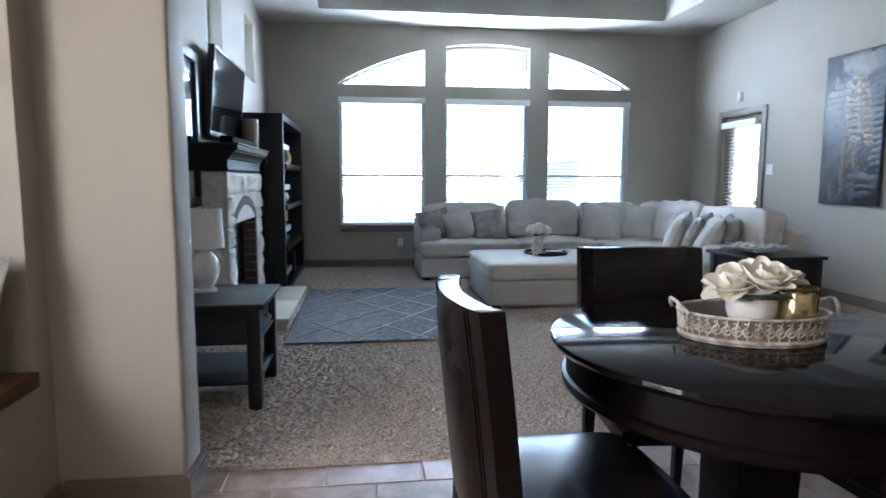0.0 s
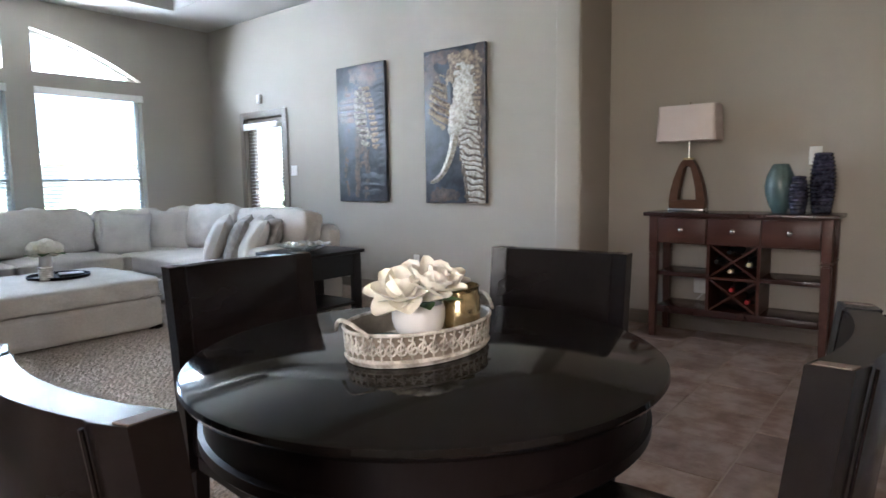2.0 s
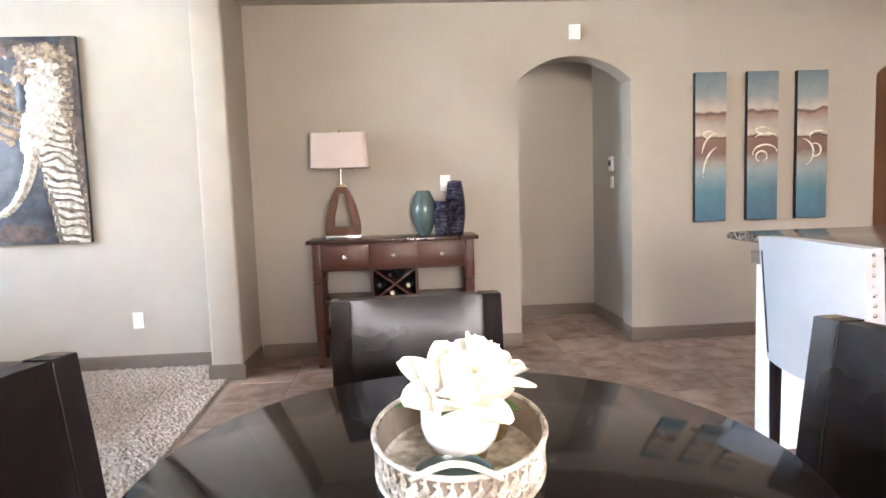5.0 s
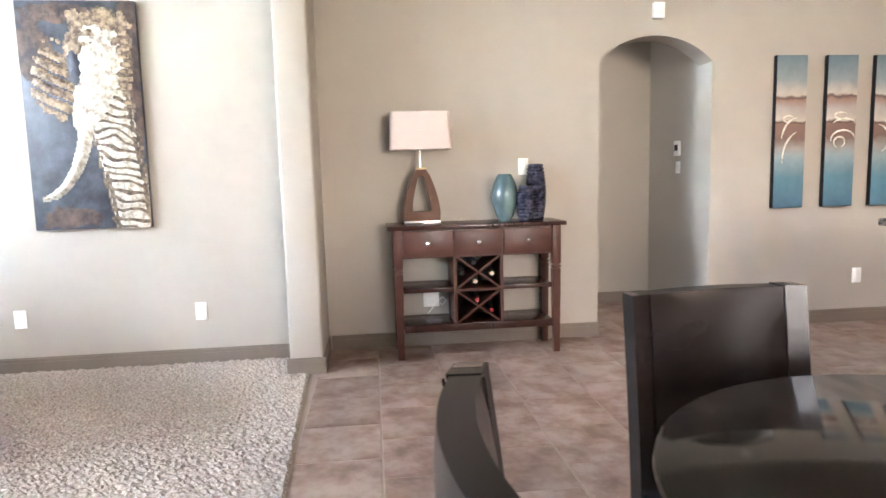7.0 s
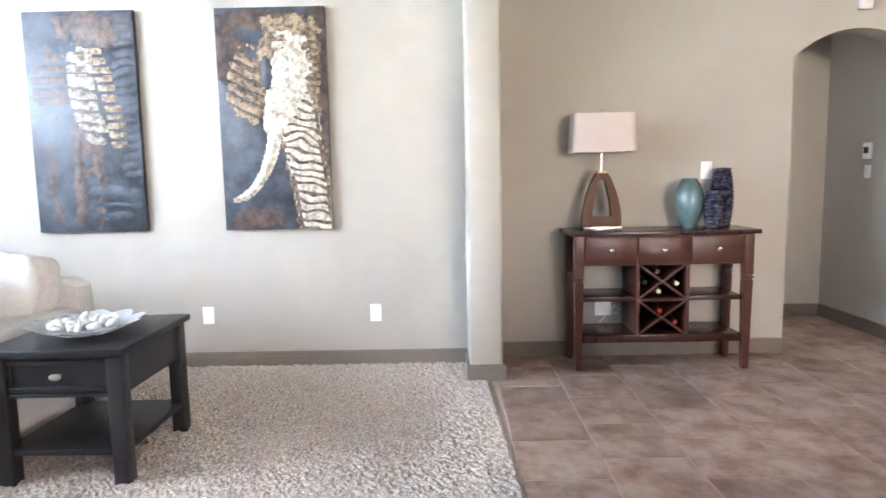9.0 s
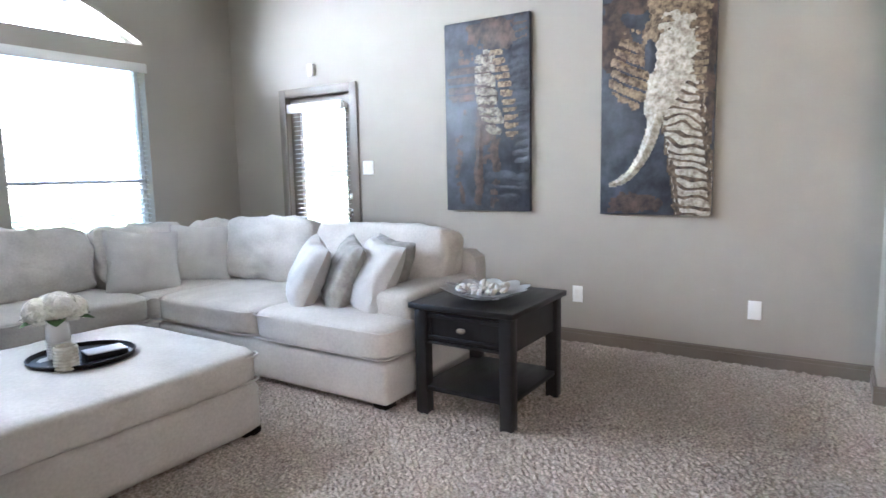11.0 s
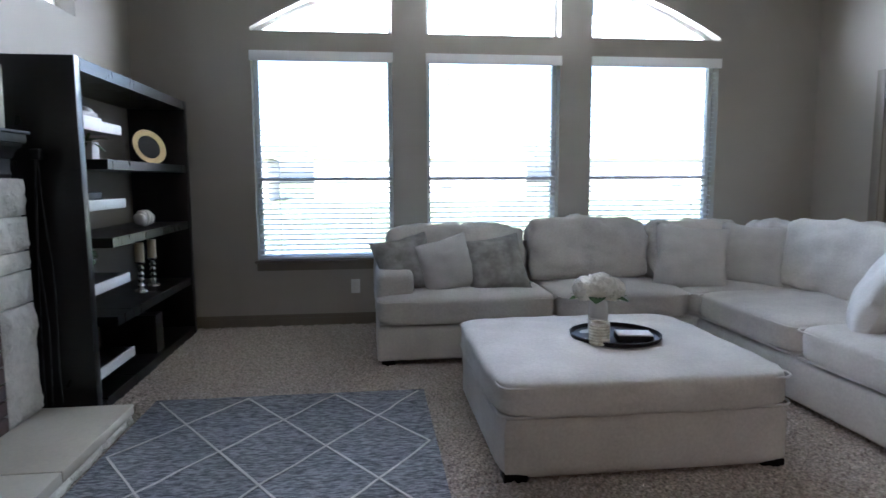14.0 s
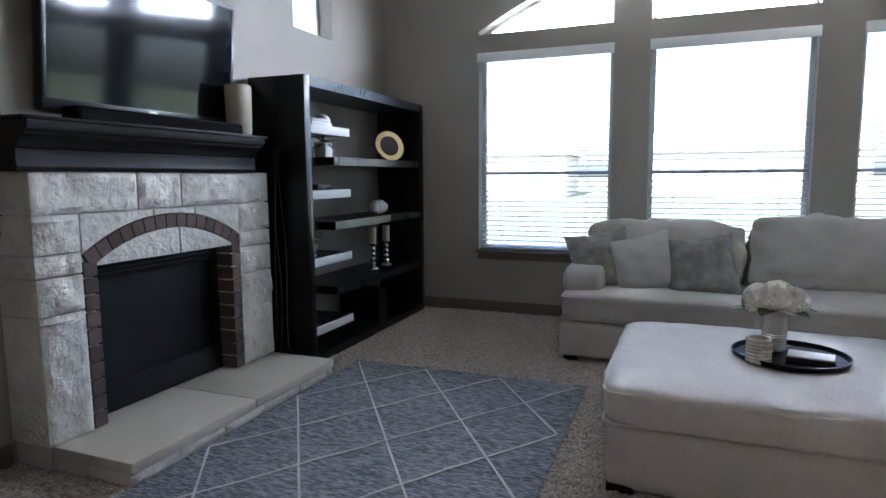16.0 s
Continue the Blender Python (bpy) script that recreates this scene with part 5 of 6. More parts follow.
relief(p, W, H, lambda u, v: 0.010 * min(1, 2.4 * max(0, max(blob(u, v, 0.64, 0.22, 0.235, 0.165, 0.16, 5), seg_dist(u, v, [(0.68, 0.28), (0.62, 0.38), (0.55, 0.47), (0.50, 0.52)], 0.21, 0.10) + 0.15 * fuzz(u, v)))) * (1 + 0.30 * fuzz(u, v, 26) + 0.20 * math.sin(v * 120 + 5 * fuzz(u, v, 7))), "ivory", "ivory_shape", "thick ivory paint", 0.0015)
relief(p, W, H, lambda u, v: 0.007 * max(0, max(blob(u, v, 0.50, 0.19, 0.10, 0.08, 0.5, 6), blob(u, v, 0.66, 0.085, 0.22, 0.045, 0.5, 16), blob(u, v, 0.60, 0.14, 0.12, 0.03, 0.9, 26))) + 0.006 * max(0, min(blob(u, v, 0.88, 0.27, 0.05, 0.20, 0.3, 7), math.sin(v * 190))), "ochre", "ochre_glaze", "", 0.007)
relief(p, W, H, lambda u, v: 0.006 * max(0, min(blob(u, v, 0.68, 0.24, 0.25, 0.17, 0.2, 5), 1.6 * fuzz(u, v, 9) - 0.60 + 0.4 * math.sin(v * 150 + 6 * fuzz(u, v, 5)) * (0.4 + u))), "bronze", "bronze_glaze", "", 0.0075)
relief(p, W, H, lambda u, v: 0.008 * max(0, blob(u, v, 0.455, 0.26, 0.055, 0.11, 0.3, 17)), "slate", "slate_fold", "", 0.007)
relief(p, W, H, lambda u, v: 0.009 * max(0, min(1.2 * seg_dist(u, v, [(0.71, 0.42), (0.76, 0.62), (0.82, 0.80), (0.87, 1.04)], 0.185, 0.145) + 0.12 * fuzz(u, v), 0.72 + math.sin((v - 0.12 * u + 0.03 * fuzz(u, v, 6)) * 168))), "ivory", "ivory_stripes", "ridged ivory stripes", 0.0015, 70, 220)
relief(p, W, H, lambda u, v: 0.014 * max(0, seg_dist(u, v, [(0.52, 0.53), (0.47, 0.64), (0.40, 0.73), (0.30, 0.805), (0.20, 0.845), (0.11, 0.86)], 0.062, 0.016) + 0.05 * fuzz(u, v, 40)), "ivory", "curved_band", "curved raised ivory band", 0.0015)

p, W, H = painting(5.505, 6.228, 0.957, 2.387, "slate canvas with dim ivory stripes and rust strokes")
relief(p, W, H, lambda u, v: 0.003 * max(0, max(min(blob(u, v, 0.24, 0.30, 0.17, 0.13, 0.4, 1), 0.3 + math.sin(v * 130)), blob(u, v, 0.62, 0.08, 0.30, 0.08, 0.6, 2), 0.7 * blob(u, v, 0.50, 0.46, 0.10, 0.28, 0.6, 14))), "umber", "umber_wash")
relief(p, W, H, lambda u, v: 0.005 * max(0, min(blob(u, v, 0.45, 0.75, 0.30, 0.24, 0.5, 3), math.sin((u - 0.55 - 0.55 * (v - 0.55) * (u - 0.5)) * 34 + 3 * fuzz(u, v, 3)) - 0.35)), "umber", "rust_wash")
relief(p, W, H, lambda u, v: 0.008 * max(0, min(1.3 * seg_dist(u, v, [(0.50, 0.22), (0.49, 0.34), (0.52, 0.46), (0.60, 0.545)], 0.115, 0.11) + 0.15 * fuzz(u, v), 0.45 + math.sin((v - 0.06 * u + 0.03 * fuzz(u, v, 5)) * 118))), "ivory_dim", "ivory_stripes", "dim ivory stripes", 0.001)
relief(p, W, H, lambda u, v: 0.006 * max(0, min(seg_dist(u, v, [(0.62, 0.19), (0.70, 0.30), (0.78, 0.46), (0.80, 0.58)], 0.07, 0.07) + 0.2 * fuzz(u, v), 0.1 + math.sin(v * 150 + 2 * fuzz(u, v, 4)))), "ochre", "ochre_stripes", "", 0.001)
relief(p, W, H, lambda u, v: 0.006 * max(0, min(blob(u, v, 0.92, 0.40, 0.13, 0.42, 0.3, 5), math.sin(v * 150 + u * 12 + 2 * fuzz(u, v, 6)))), "slate", "slate_relief", "", 0.001)
relief(p, W, H, lambda u, v: 0.006 * max(0, min(blob(u, v, 0.74, 0.86, 0.24, 0.10, 0.3, 6), math.sin(v * 110 + 3 * fuzz(u, v, 5)))), "slate", "slate_ripples", "", 0.001)


# wall fittings
def plate_box(name, x, y, z, axis, sgn, w, h, t, label, category, group="", bits=()):
    """A fitting on a wall; axis: the wall's normal."""
    m = at(x, y, z, {("x", -1): -90, ("x", 1): 90, ("y", -1): 0, ("y", 1): 180}[(axis, sgn)])
    ob = thing(name, m, label, category, group)
    part("cover", B(-w / 2, w / 2, -t, 0.0, -h / 2, h / 2, bevel=min(0.003, t / 3)), "white", ob)
    for nm, u0, u1, z0, z1, mat_ in bits:
        part(nm, B(u0, u1, -t - 0.004, -t - 0.0005, z0, z1, bevel=0.001, seg=1), mat_, ob)
    return ob


OUT = [("socket", -0.016, 0.016, 0.006, 0.034, "porcelain"), ("socket", -0.016, 0.016, -0.034, -0.006, "porcelain")]
plate_box("outlet", EX, 5.145, 0.364, "x", -1, 0.075, 0.118, 0.006, "white wall outlet low on the plaster", "outlet", "outlets", OUT)
plate_box("outlet", EX, 3.995, 0.364, "x", -1, 0.075, 0.118, 0.006, "blank white wall plate low on the plaster", "outlet", "outlets")
plate_box("outlet", -0.21, NY, 0.332, "y", -1, 0.075, 0.118, 0.006, "white wall outlet under the window", "outlet", "outlets", OUT)
plate_box("outlet", DX, 2.41, 0.345, "x", -1, 0.115, 0.118, 0.006, "white double outlet behind the sideboard", "outlet", "outlets", OUT)
plate_box("outlet", DX, -0.99, 0.37, "x", -1, 0.075, 0.118, 0.006, "white wall outlet under the triptych", "outlet", "outlets", OUT)
plate_box("light_switch", EX, 7.065, 1.312, "x", -1, 0.115, 0.118, 0.006, "white double light switch by the patio door", "light switch", "switches",
          [("rocker", -0.04, -0.008, -0.033, 0.033, "porcelain"), ("rocker", 0.008, 0.04, -0.033, 0.033, "porcelain")])
plate_box("light_switch", DX, 1.71, 1.29, "x", -1, 0.075, 0.118, 0.006, "white light switch above the sideboard vases", "light switch", "switches", [("rocker", -0.016, 0.016, -0.033, 0.033, "porcelain")])
plate_box("motion_sensor", EX, 7.685, 2.205, "x", -1, 0.06, 0.105, 0.035, "small white alarm sensor above the patio door", "sensor", "sensors", [("lens", -0.02, 0.02, -0.03, 0.0, "porcelain")])
plate_box("motion_sensor", DX, 0.70, 2.385, "x", -1, 0.08, 0.11, 0.04, "small white alarm sensor above the arch", "sensor", "sensors", [("lens", -0.025, 0.025, -0.03, 0.0, "porcelain")])
plate_box("thermostat", 4.65, 0.215, 1.42, "y", 1, 0.085, 0.125, 0.022, "white thermostat with a dark display in the hall", "thermostat", "", [("display", -0.028, 0.028, -0.02, 0.03, "screen")])
plate_box("light_switch", 4.65, 0.215, 1.26, "y", 1, 0.07, 0.10, 0.006, "white switch under the thermostat", "light switch", "switches", [("rocker", -0.014, 0.014, -0.03, 0.03, "porcelain")])


# ---- things: dining area ----
TX, TY, TZ = 0.308, 1.934, 0.785
dt = thing("dining_table", at(TX, TY), "round espresso pedestal dining table with a glossy top", "table")
part("tabletop", lathe(bmesh.new(), [(0, TZ - 0.032), (0.491, TZ - 0.032), (0.507, TZ - 0.026), (0.515, TZ - 0.014), (0.513, TZ - 0.004), (0.506, TZ), (0, TZ)], 96), "tabletop", dt)
part("apron", lathe(bmesh.new(), [(0.44, TZ - 0.135), (0.476, TZ - 0.135), (0.482, TZ - 0.128), (0.482, TZ - 0.108), (0.472, TZ - 0.104), (0.468, TZ - 0.033), (0.44, TZ - 0.033), (0.44, TZ - 0.135)], 96), "espresso", dt)
part("pedestal", B(-0.085, 0.085, -0.085, 0.085, 0.09, TZ - 0.033, bevel=0.008), "espresso", dt)
for k in range(4):
    bm = prism(bmesh.new(), [(0.05, 0.09), (0.05, 0.20), (0.12, 0.17), (0.26, 0.10), (0.40, 0.06), (0.42, 0.045), (0.42, 0.0), (0.34, 0.0), (0.30, 0.035), (0.15, 0.06)], -0.032, 0.032)
    bmesh.ops.transform(bm, matrix=pose(0, 0, 0, 0, 0, 45 + 90 * k), verts=bm.verts)
    part("foot", bm, "espresso", dt)


def dining_chair(m):
    """Faces local +y; the curved back stands at local -y."""
    c = thing("dining_chair", m, "espresso leather dining chair with a curved back, brown top edges", "chair", "chairs round the dining table")
    part("seat", cushion(bmesh.new(), 0, 0.0, 0.445, 0.44, 0.47, 0.095, k=7, puff=0.004, pufftop=0.012, wrinkle=0.0012, cuts=11), "leather", c)
    bm = B(-0.20, 0.20, -0.19, 0.20, 0.36, 0.405)
    part("seat_frame", bm, "espresso", c)

    def sheet(u0, u1, z0, z1, t0, t1, n=12, mz=10, top=0.0, pad=0.0):
        """A bent slab: u across, bowed and leaning back."""
        bm = bmesh.new()

        def at_(u, z, d):
            bow = 0.040 * (u / 0.230) ** 2
            lean = -0.235 - 0.055 * (max(0.0, z - 0.40) / 0.55) ** 1.3
            d += math.copysign(pad * max(0.0, 1 - (u / 0.178) ** 4) * max(0.0, 1 - ((z - 0.665) / 0.265) ** 6), d)
            return (u, lean + bow + d, z + top * (u / 0.230) ** 2)
        fr, bk = [], []
        for i in range(n + 1):
            u = u0 + (u1 - u0) * i / n
            fr.append([bm.verts.new(at_(u, z0 + (z1 - z0) * j / mz, t1)) for j in range(mz + 1)])
            bk.append([bm.verts.new(at_(u, z0 + (z1 - z0) * j / mz, t0)) for j in range(mz + 1)])
        for i in range(n):
            for j in range(mz):
                bm.faces.new((fr[i][j], fr[i + 1][j], fr[i + 1][j + 1], fr[i][j + 1]))
                bm.faces.new((bk[i][j], bk[i][j + 1], bk[i + 1][j + 1], bk[i + 1][j]))
            bm.faces.new((fr[i][mz], fr[i + 1][mz], bk[i + 1][mz], bk[i][mz]))
            bm.faces.new((fr[i][0], bk[i][0], bk[i + 1][0], fr[i + 1][0]))
        for i in (0, n):
            for j in range(mz):
                bm.faces.new((fr[i][j], fr[i][j + 1], bk[i][j + 1], bk[i][j]))
        es = [e for e in bm.edges if len(e.link_faces) == 2 and e.calc_face_angle(0) > 0.9]
        bmesh.ops.bevel(bm, geom=es, offset=0.011, segments=3, profile=0.5, affect="EDGES")
        return bm

    part("backrest", sheet(-0.1775, 0.1775, 0.40, 0.930, -0.024, 0.024, pad=0.017), "leather", c)
    for s in (-1, 1):
        part("side_panel", sheet(s * 0.178 if s > 0 else -0.230, 0.230 if s > 0 else -0.178, 0.36, 0.932, -0.030, 0.022, n=4), "leather", c, "darker leather side panel with a stitched edge")
        # welt between the panels, front and back
        for d in (0.028, -0.031):
            pts = [(s * 0.178, -0.235 - 0.055 * (max(0.0, z - 0.40) / 0.55) ** 1.3 + 0.0205 + d, z) for z in [0.42 + 0.505 * k / 10 for k in range(11)]]
            part("welt", tube(bmesh.new(), pts, 0.0028, 6), "leather", c)
        # thin brown strip along the side panel's top
        part("worn_edge", sheet(s * 0.208 if s > 0 else -0.228, 0.228 if s > 0 else -0.208, 0.9305, 0.9335, -0.026, 0.016, n=4, mz=2), "stitch", c, "thin brown top edge")
    zs = 0.80
    pts = [(u, -0.235 - 0.055 * ((zs - 0.40) / 0.55) ** 1.3 + 0.040 * (u / 0.230) ** 2 - 0.0255 - 0.012 * (1 - (u / 0.178) ** 4), zs - 0.002 * math.cos(u * 30)) for u in [-0.09 + 0.2 * k / 10 for k in range(11)]]
    part("crease", tube(bmesh.new(), pts, 0.0013, 5), "shade", c, "pale crease in the leather")
    for sx in (-1, 1):
        for sy in (-1, 1):
            bm = bmesh.new()
            x, y = sx * 0.178, (0.18 if sy > 0 else -0.225)
            k = 0.02 * (-1 if sy < 0 else 0.2)
            lo = [bm.verts.new((x + dx * 0.015, y + dy * 0.015 + k, 0)) for dx, dy in ((-1, -1), (1, -1), (1, 1), (-1, 1))]
            hi = [bm.verts.new((x + dx * 0.021, y + dy * 0.021, 0.41)) for dx, dy in ((-1, -1), (1, -1), (1, 1), (-1, 1))]
            bm.faces.new(lo[::-1])
            bm.faces.new(hi)
            for q in range(4):
                bm.faces.new((lo[q], lo[(q + 1) % 4], hi[(q + 1) % 4], hi[q]))
            part("leg", bm, "espresso", c)
    return c


ch = dining_chair(at(-0.195, 1.880, 0, -88))
copy_thing(ch, at(0.322, 2.440, 0, 175.5))
copy_thing(ch, at(0.790, 1.980, 0, 94))
copy_thing(ch, at(0.343, 1.408, 0, 2))

# tray with filigree rim
TA, TB, TR = 0.180, 0.124, -6
tr = thing("oval_tray", at(0.303, 1.946, TZ, TR), "whitewashed oval tray with an openwork rim and scroll handles", "tray")


def oval(a, z, grow=0.0):
    return Vector(((TA + grow) * math.cos(a), (TB + grow) * math.sin(a), z))


part("tray_floor", lathe(bmesh.new(), [(0, 0.002), (1.0, 0.002), (1.02, 0.008), (1.0, 0.012), (0, 0.012)], 64, sx=TA, sy=TB), "whitewash", tr)
N = 72
# solid darker wall paints the shade in the openwork's holes
part("rim_wall", lathe(bmesh.new(), [(0.985, 0.012), (1.012, 0.068), (1.005, 0.068), (0.978, 0.012), (0.985, 0.012)], 64, sx=TA, sy=TB), "antique_rim_shade", tr, "solid rim backing, darker to give shade behind the scrolls")
part("lower_band", tube(bmesh.new(), [oval(math.tau * k / N, 0.012) for k in range(N)], 0.006, 6, True), "whitewash", tr)
part("upper_band", tube(bmesh.new(), [oval(math.tau * k / N, 0.070, 0.006) for k in range(N)], 0.004, 6, True), "whitewash", tr)
bm = bmesh.new()
for k in range(46):
    a0 = math.tau * k / 46
    for sgn in (-1, 1):
        pts = []
        for q in range(11):
            s_ = q / 10
            rr = 0.0145 * (1 - 0.6 * s_)
            ph = s_ * 4.6
            a = a0 + sgn * (0.036 + (rr * math.sin(ph)) / 0.15)
            pts.append(oval(a, 0.041 + sgn * 0.004 + rr * math.cos(ph), 0.003))
        tube(bm, pts, 0.0024, 5)
    tube(bm, [oval(a0 + 0.085, 0.014, 0), oval(a0 + 0.07, 0.04, 0.003), oval(a0 + 0.095, 0.07, 0.006)], 0.0022, 5)
part("filigree", bm, "whitewash", tr, "openwork scroll pattern")
for s in (-1, 1):
    pts = []
    for q in range(15):
        s_ = q / 14
        y = -0.055 + 0.11 * s_
        pts.append((s * (TA + 0.006 + 0.022 * math.sin(math.pi * s_)), y, 0.070 + 0.030 * math.sin(math.pi * s_)))
    part("handle", tube(bmesh.new(), pts, 0.0045, 7), "whitewash", tr)

fl = thing("magnolia_pot", at(0.298, 1.945, TZ + 0.013), "white and gold pot of cream magnolias", "flowers")
part("pot", lathe(bmesh.new(), [(0.046, 0.026), (0.055, 0.040), (0.060, 0.058), (0.060, 0.080), (0.056, 0.092), (0.051, 0.090), (0.050, 0.062), (0, 0.062)], 36), "porcelain", fl)
part("pot_foot", lathe(bmesh.new(), [(0, 0), (0.034, 0), (0.038, 0.006), (0.046, 0.026), (0.04, 0.0265), (0, 0.0265)], 36), "gold", fl, "gold dipped pot base")


def magnolia(bm, m, size, sd, open_=1.0):
    rg = random.Random(sd)
    for ring_, cnt, tilt, ln in ((0, 5, 18, 0.8), (1, 6, 48, 1.0), (2, 6, 74, 1.1)):
        for k in range(cnt):
            a = 360 * k / cnt + ring_ * 27 + rg.uniform(-8, 8)
            q = m @ pose(0, 0, 0, 0, 0, a) @ pose(0, 0, 0, 0, -90 + tilt * open_ + rg.uniform(-7, 7), 0)
            L, Wd = size * ln * rg.uniform(0.9, 1.08), size * 0.86 * rg.uniform(0.9, 1.1)
            n = 9
            rows = []
            for i in range(n + 1):
                u = i / n
                w = Wd / 2 * math.sin(math.pi * (0.08 + 0.89 * u ** 0.9)) ** 0.55
                cup = -0.30 * L * math.sin(u * 2.0) * (0.7 if ring_ < 2 else 0.35)
                row = []
                for j in range(-2, 3):
                    y = w * j / 2
                    row.append(bm.verts.new(q @ Vector((u * L, y, cup + abs(j / 2) ** 2 * w * 0.45 + 0.03 * L * noise.noise(Vector((u * 3, j, sd + a)))))))
                rows.append(row)
            for i in range(n):
                for j in range(4):
                    bm.faces.new((rows[i][j], rows[i + 1][j], rows[i + 1][j + 1], rows[i][j + 1]))


bm = bmesh.new()
magnolia(bm, Matrix.Translation((-0.035, 0.012, 0.108)) @ pose(0, 0, 0, 14, -20, 0), 0.086, 1)
part("blossom", bm, "petal", fl, "open cream magnolia")
bm = bmesh.new()
magnolia(bm, Matrix.Translation((0.062, -0.012, 0.116)) @ pose(0, 0, 0, -12, 26, 0), 0.070, 2, 0.9)
part("blossom", bm, "petal", fl, "half-open cream magnolia")
bm = bmesh.new()
magnolia(bm, Matrix.Translation((0.0, -0.035, 0.124)) @ pose(0, 0, 0, 26, 4, 0), 0.072, 3, 0.8)
part("blossom", bm, "petal", fl, "cream magnolia")
bm = bmesh.new()
for a, b_ in ((20, -14), (95, -8), (160, -16), (235, -10), (300, -12)):
    leaf(bm, Matrix.Translation((0, 0, 0.090)) @ pose(0, 0, 0, 0, b_, a), 0.100, 0.048, 0.12)
part("leaves", bm, "leaf", fl)
jr = thing("gold_jar", at(0.395, 1.900, TZ + 0.013), "hammered mercury-glass candle jar with a gold sheen", "candle holder")
part("jar", lathe(bmesh.new(), [(0, 0), (0.040, 0), (0.044, 0.01), (0.045, 0.10), (0.041, 0.106), (0.041, 0.118), (0.044, 0.122), (0.040, 0.124), (0.037, 0.10), (0.037, 0.012), (0, 0.012)], 28), "amber_glass", jr)
part("candle", lathe(bmesh.new(), [(0, 0.0125), (0.034, 0.0125), (0.034, 0.07), (0, 0.072)], 20), "wax", jr)
ds = thing("trinket_dish", at(0.205, 1.962, TZ + 0.013), "low clear green glass dish at the end of the tray", "dish")
part("bowl", lathe(bmesh.new(), [(0, 0), (0.035, 0), (0.052, 0.016), (0.055, 0.028), (0.051, 0.028), (0.046, 0.014), (0, 0.006)], 28), "teal_glass", ds)

# sideboard
sb = thing("sideboard", at(3.865, 2.115), "cherry wine sideboard with three drawers and a lattice rack", "sideboard")
X0, X1, Y0, Y1, SZ = 3.675, 4.050, 1.512, 2.722, 0.912
wpart("top", B(X0 - 0.005, X1, Y0, Y1, SZ - 0.028, SZ, bevel=0.006), "cherry_top", sb)
FXs, L0, L1 = 3.700, 1.575, 2.655
for y in (L0, L1):
    for x in (FXs + 0.027, X1 - 0.035):
        g = wpart("leg", B(x - 0.030, x + 0.030, y - 0.030, y + 0.030, 0.62, SZ - 0.028, bevel=0.003), "cherry", sb)
        bm = bmesh.new()
        lo = [bm.verts.new((x + dx * 0.021, y + dy * 0.021, 0)) for dx, dy in ((-1, -1), (1, -1), (1, 1), (-1, 1))]
        hi = [bm.verts.new((x + dx * 0.028, y + dy * 0.028, 0.585)) for dx, dy in ((-1, -1), (1, -1), (1, 1), (-1, 1))]
        bm.faces.new(lo[::-1])
        bm.faces.new(hi)
        for q in range(4):
            bm.faces.new((lo[q], lo[(q + 1) % 4], hi[(q + 1) % 4], hi[q]))
        box(bm, x - 0.023, x + 0.023, y - 0.023, y + 0.023, 0.585, 0.62)
        box(bm, x - 0.033, x + 0.033, y - 0.033, y + 0.033, 0.597, 0.609, bevel=0.004)
        wpart("leg", bm, "cherry", sb)
wpart("drawer_case", B(FXs + 0.012, X1 - 0.008, L0 + 0.03, L1 - 0.03, 0.69, SZ - 0.029), "cherry", sb)
dw = (L1 - L0 - 0.06) / 3
for k in range(3):
    a = L0 + 0.03 + dw * k
    d = wpart("drawer", B(FXs - 0.004, FXs + 0.0115, a + 0.006, a + dw - 0.006, 0.700, SZ - 0.040, bevel=0.003), "cherry", sb)
    bm = lathe(bmesh.new(), [(0, 0), (0.006, 0), (0.006, 0.012), (0.015, 0.018), (0.016, 0.024), (0.008, 0.03), (0, 0.031)], 16)
    bmesh.ops.transform(bm, matrix=Matrix.Translation((FXs - 0.004, a + dw / 2, 0.79)) @ pose(0, 0, 0, 0, -90, 0), verts=bm.verts)
    wpart("knob", bm, "chrome", d, "brushed nickel knob")
ZB = 0.185
wpart("lower_shelf", B(FXs + 0.006, X1 - 0.01, L0 + 0.029, L1 - 0.029, ZB, ZB + 0.05, bevel=0.003), "cherry_top", sb)
R0, R1 = L0 + 0.03 + dw + 0.0, L0 + 0.03 + 2 * dw
for a, b in ((L0 + 0.029, R0), (R1, L1 - 0.029)):
    wpart("middle_shelf", B(FXs + 0.020, X1 - 0.01, a, b, 0.455, 0.485, bevel=0.002), "cherry_top", sb)
rk = wpart("wine_rack", B(FXs + 0.010, X1 - 0.012, R0, R0 + 0.02, ZB + 0.05, 0.69), "cherry", sb)
wpart("rack_side", B(FXs + 0.010, X1 - 0.012, R1 - 0.02, R1, ZB + 0.05, 0.69), "cherry", rk)
wpart("rack_back", B(X1 - 0.030, X1 - 0.0125, R0 + 0.02, R1 - 0.02, ZB + 0.05, 0.69), "espresso", rk)
wpart("rack_shelf", B(FXs + 0.012, X1 - 0.031, R0 + 0.02, R1 - 0.02, 0.453, 0.471), "cherry", rk)
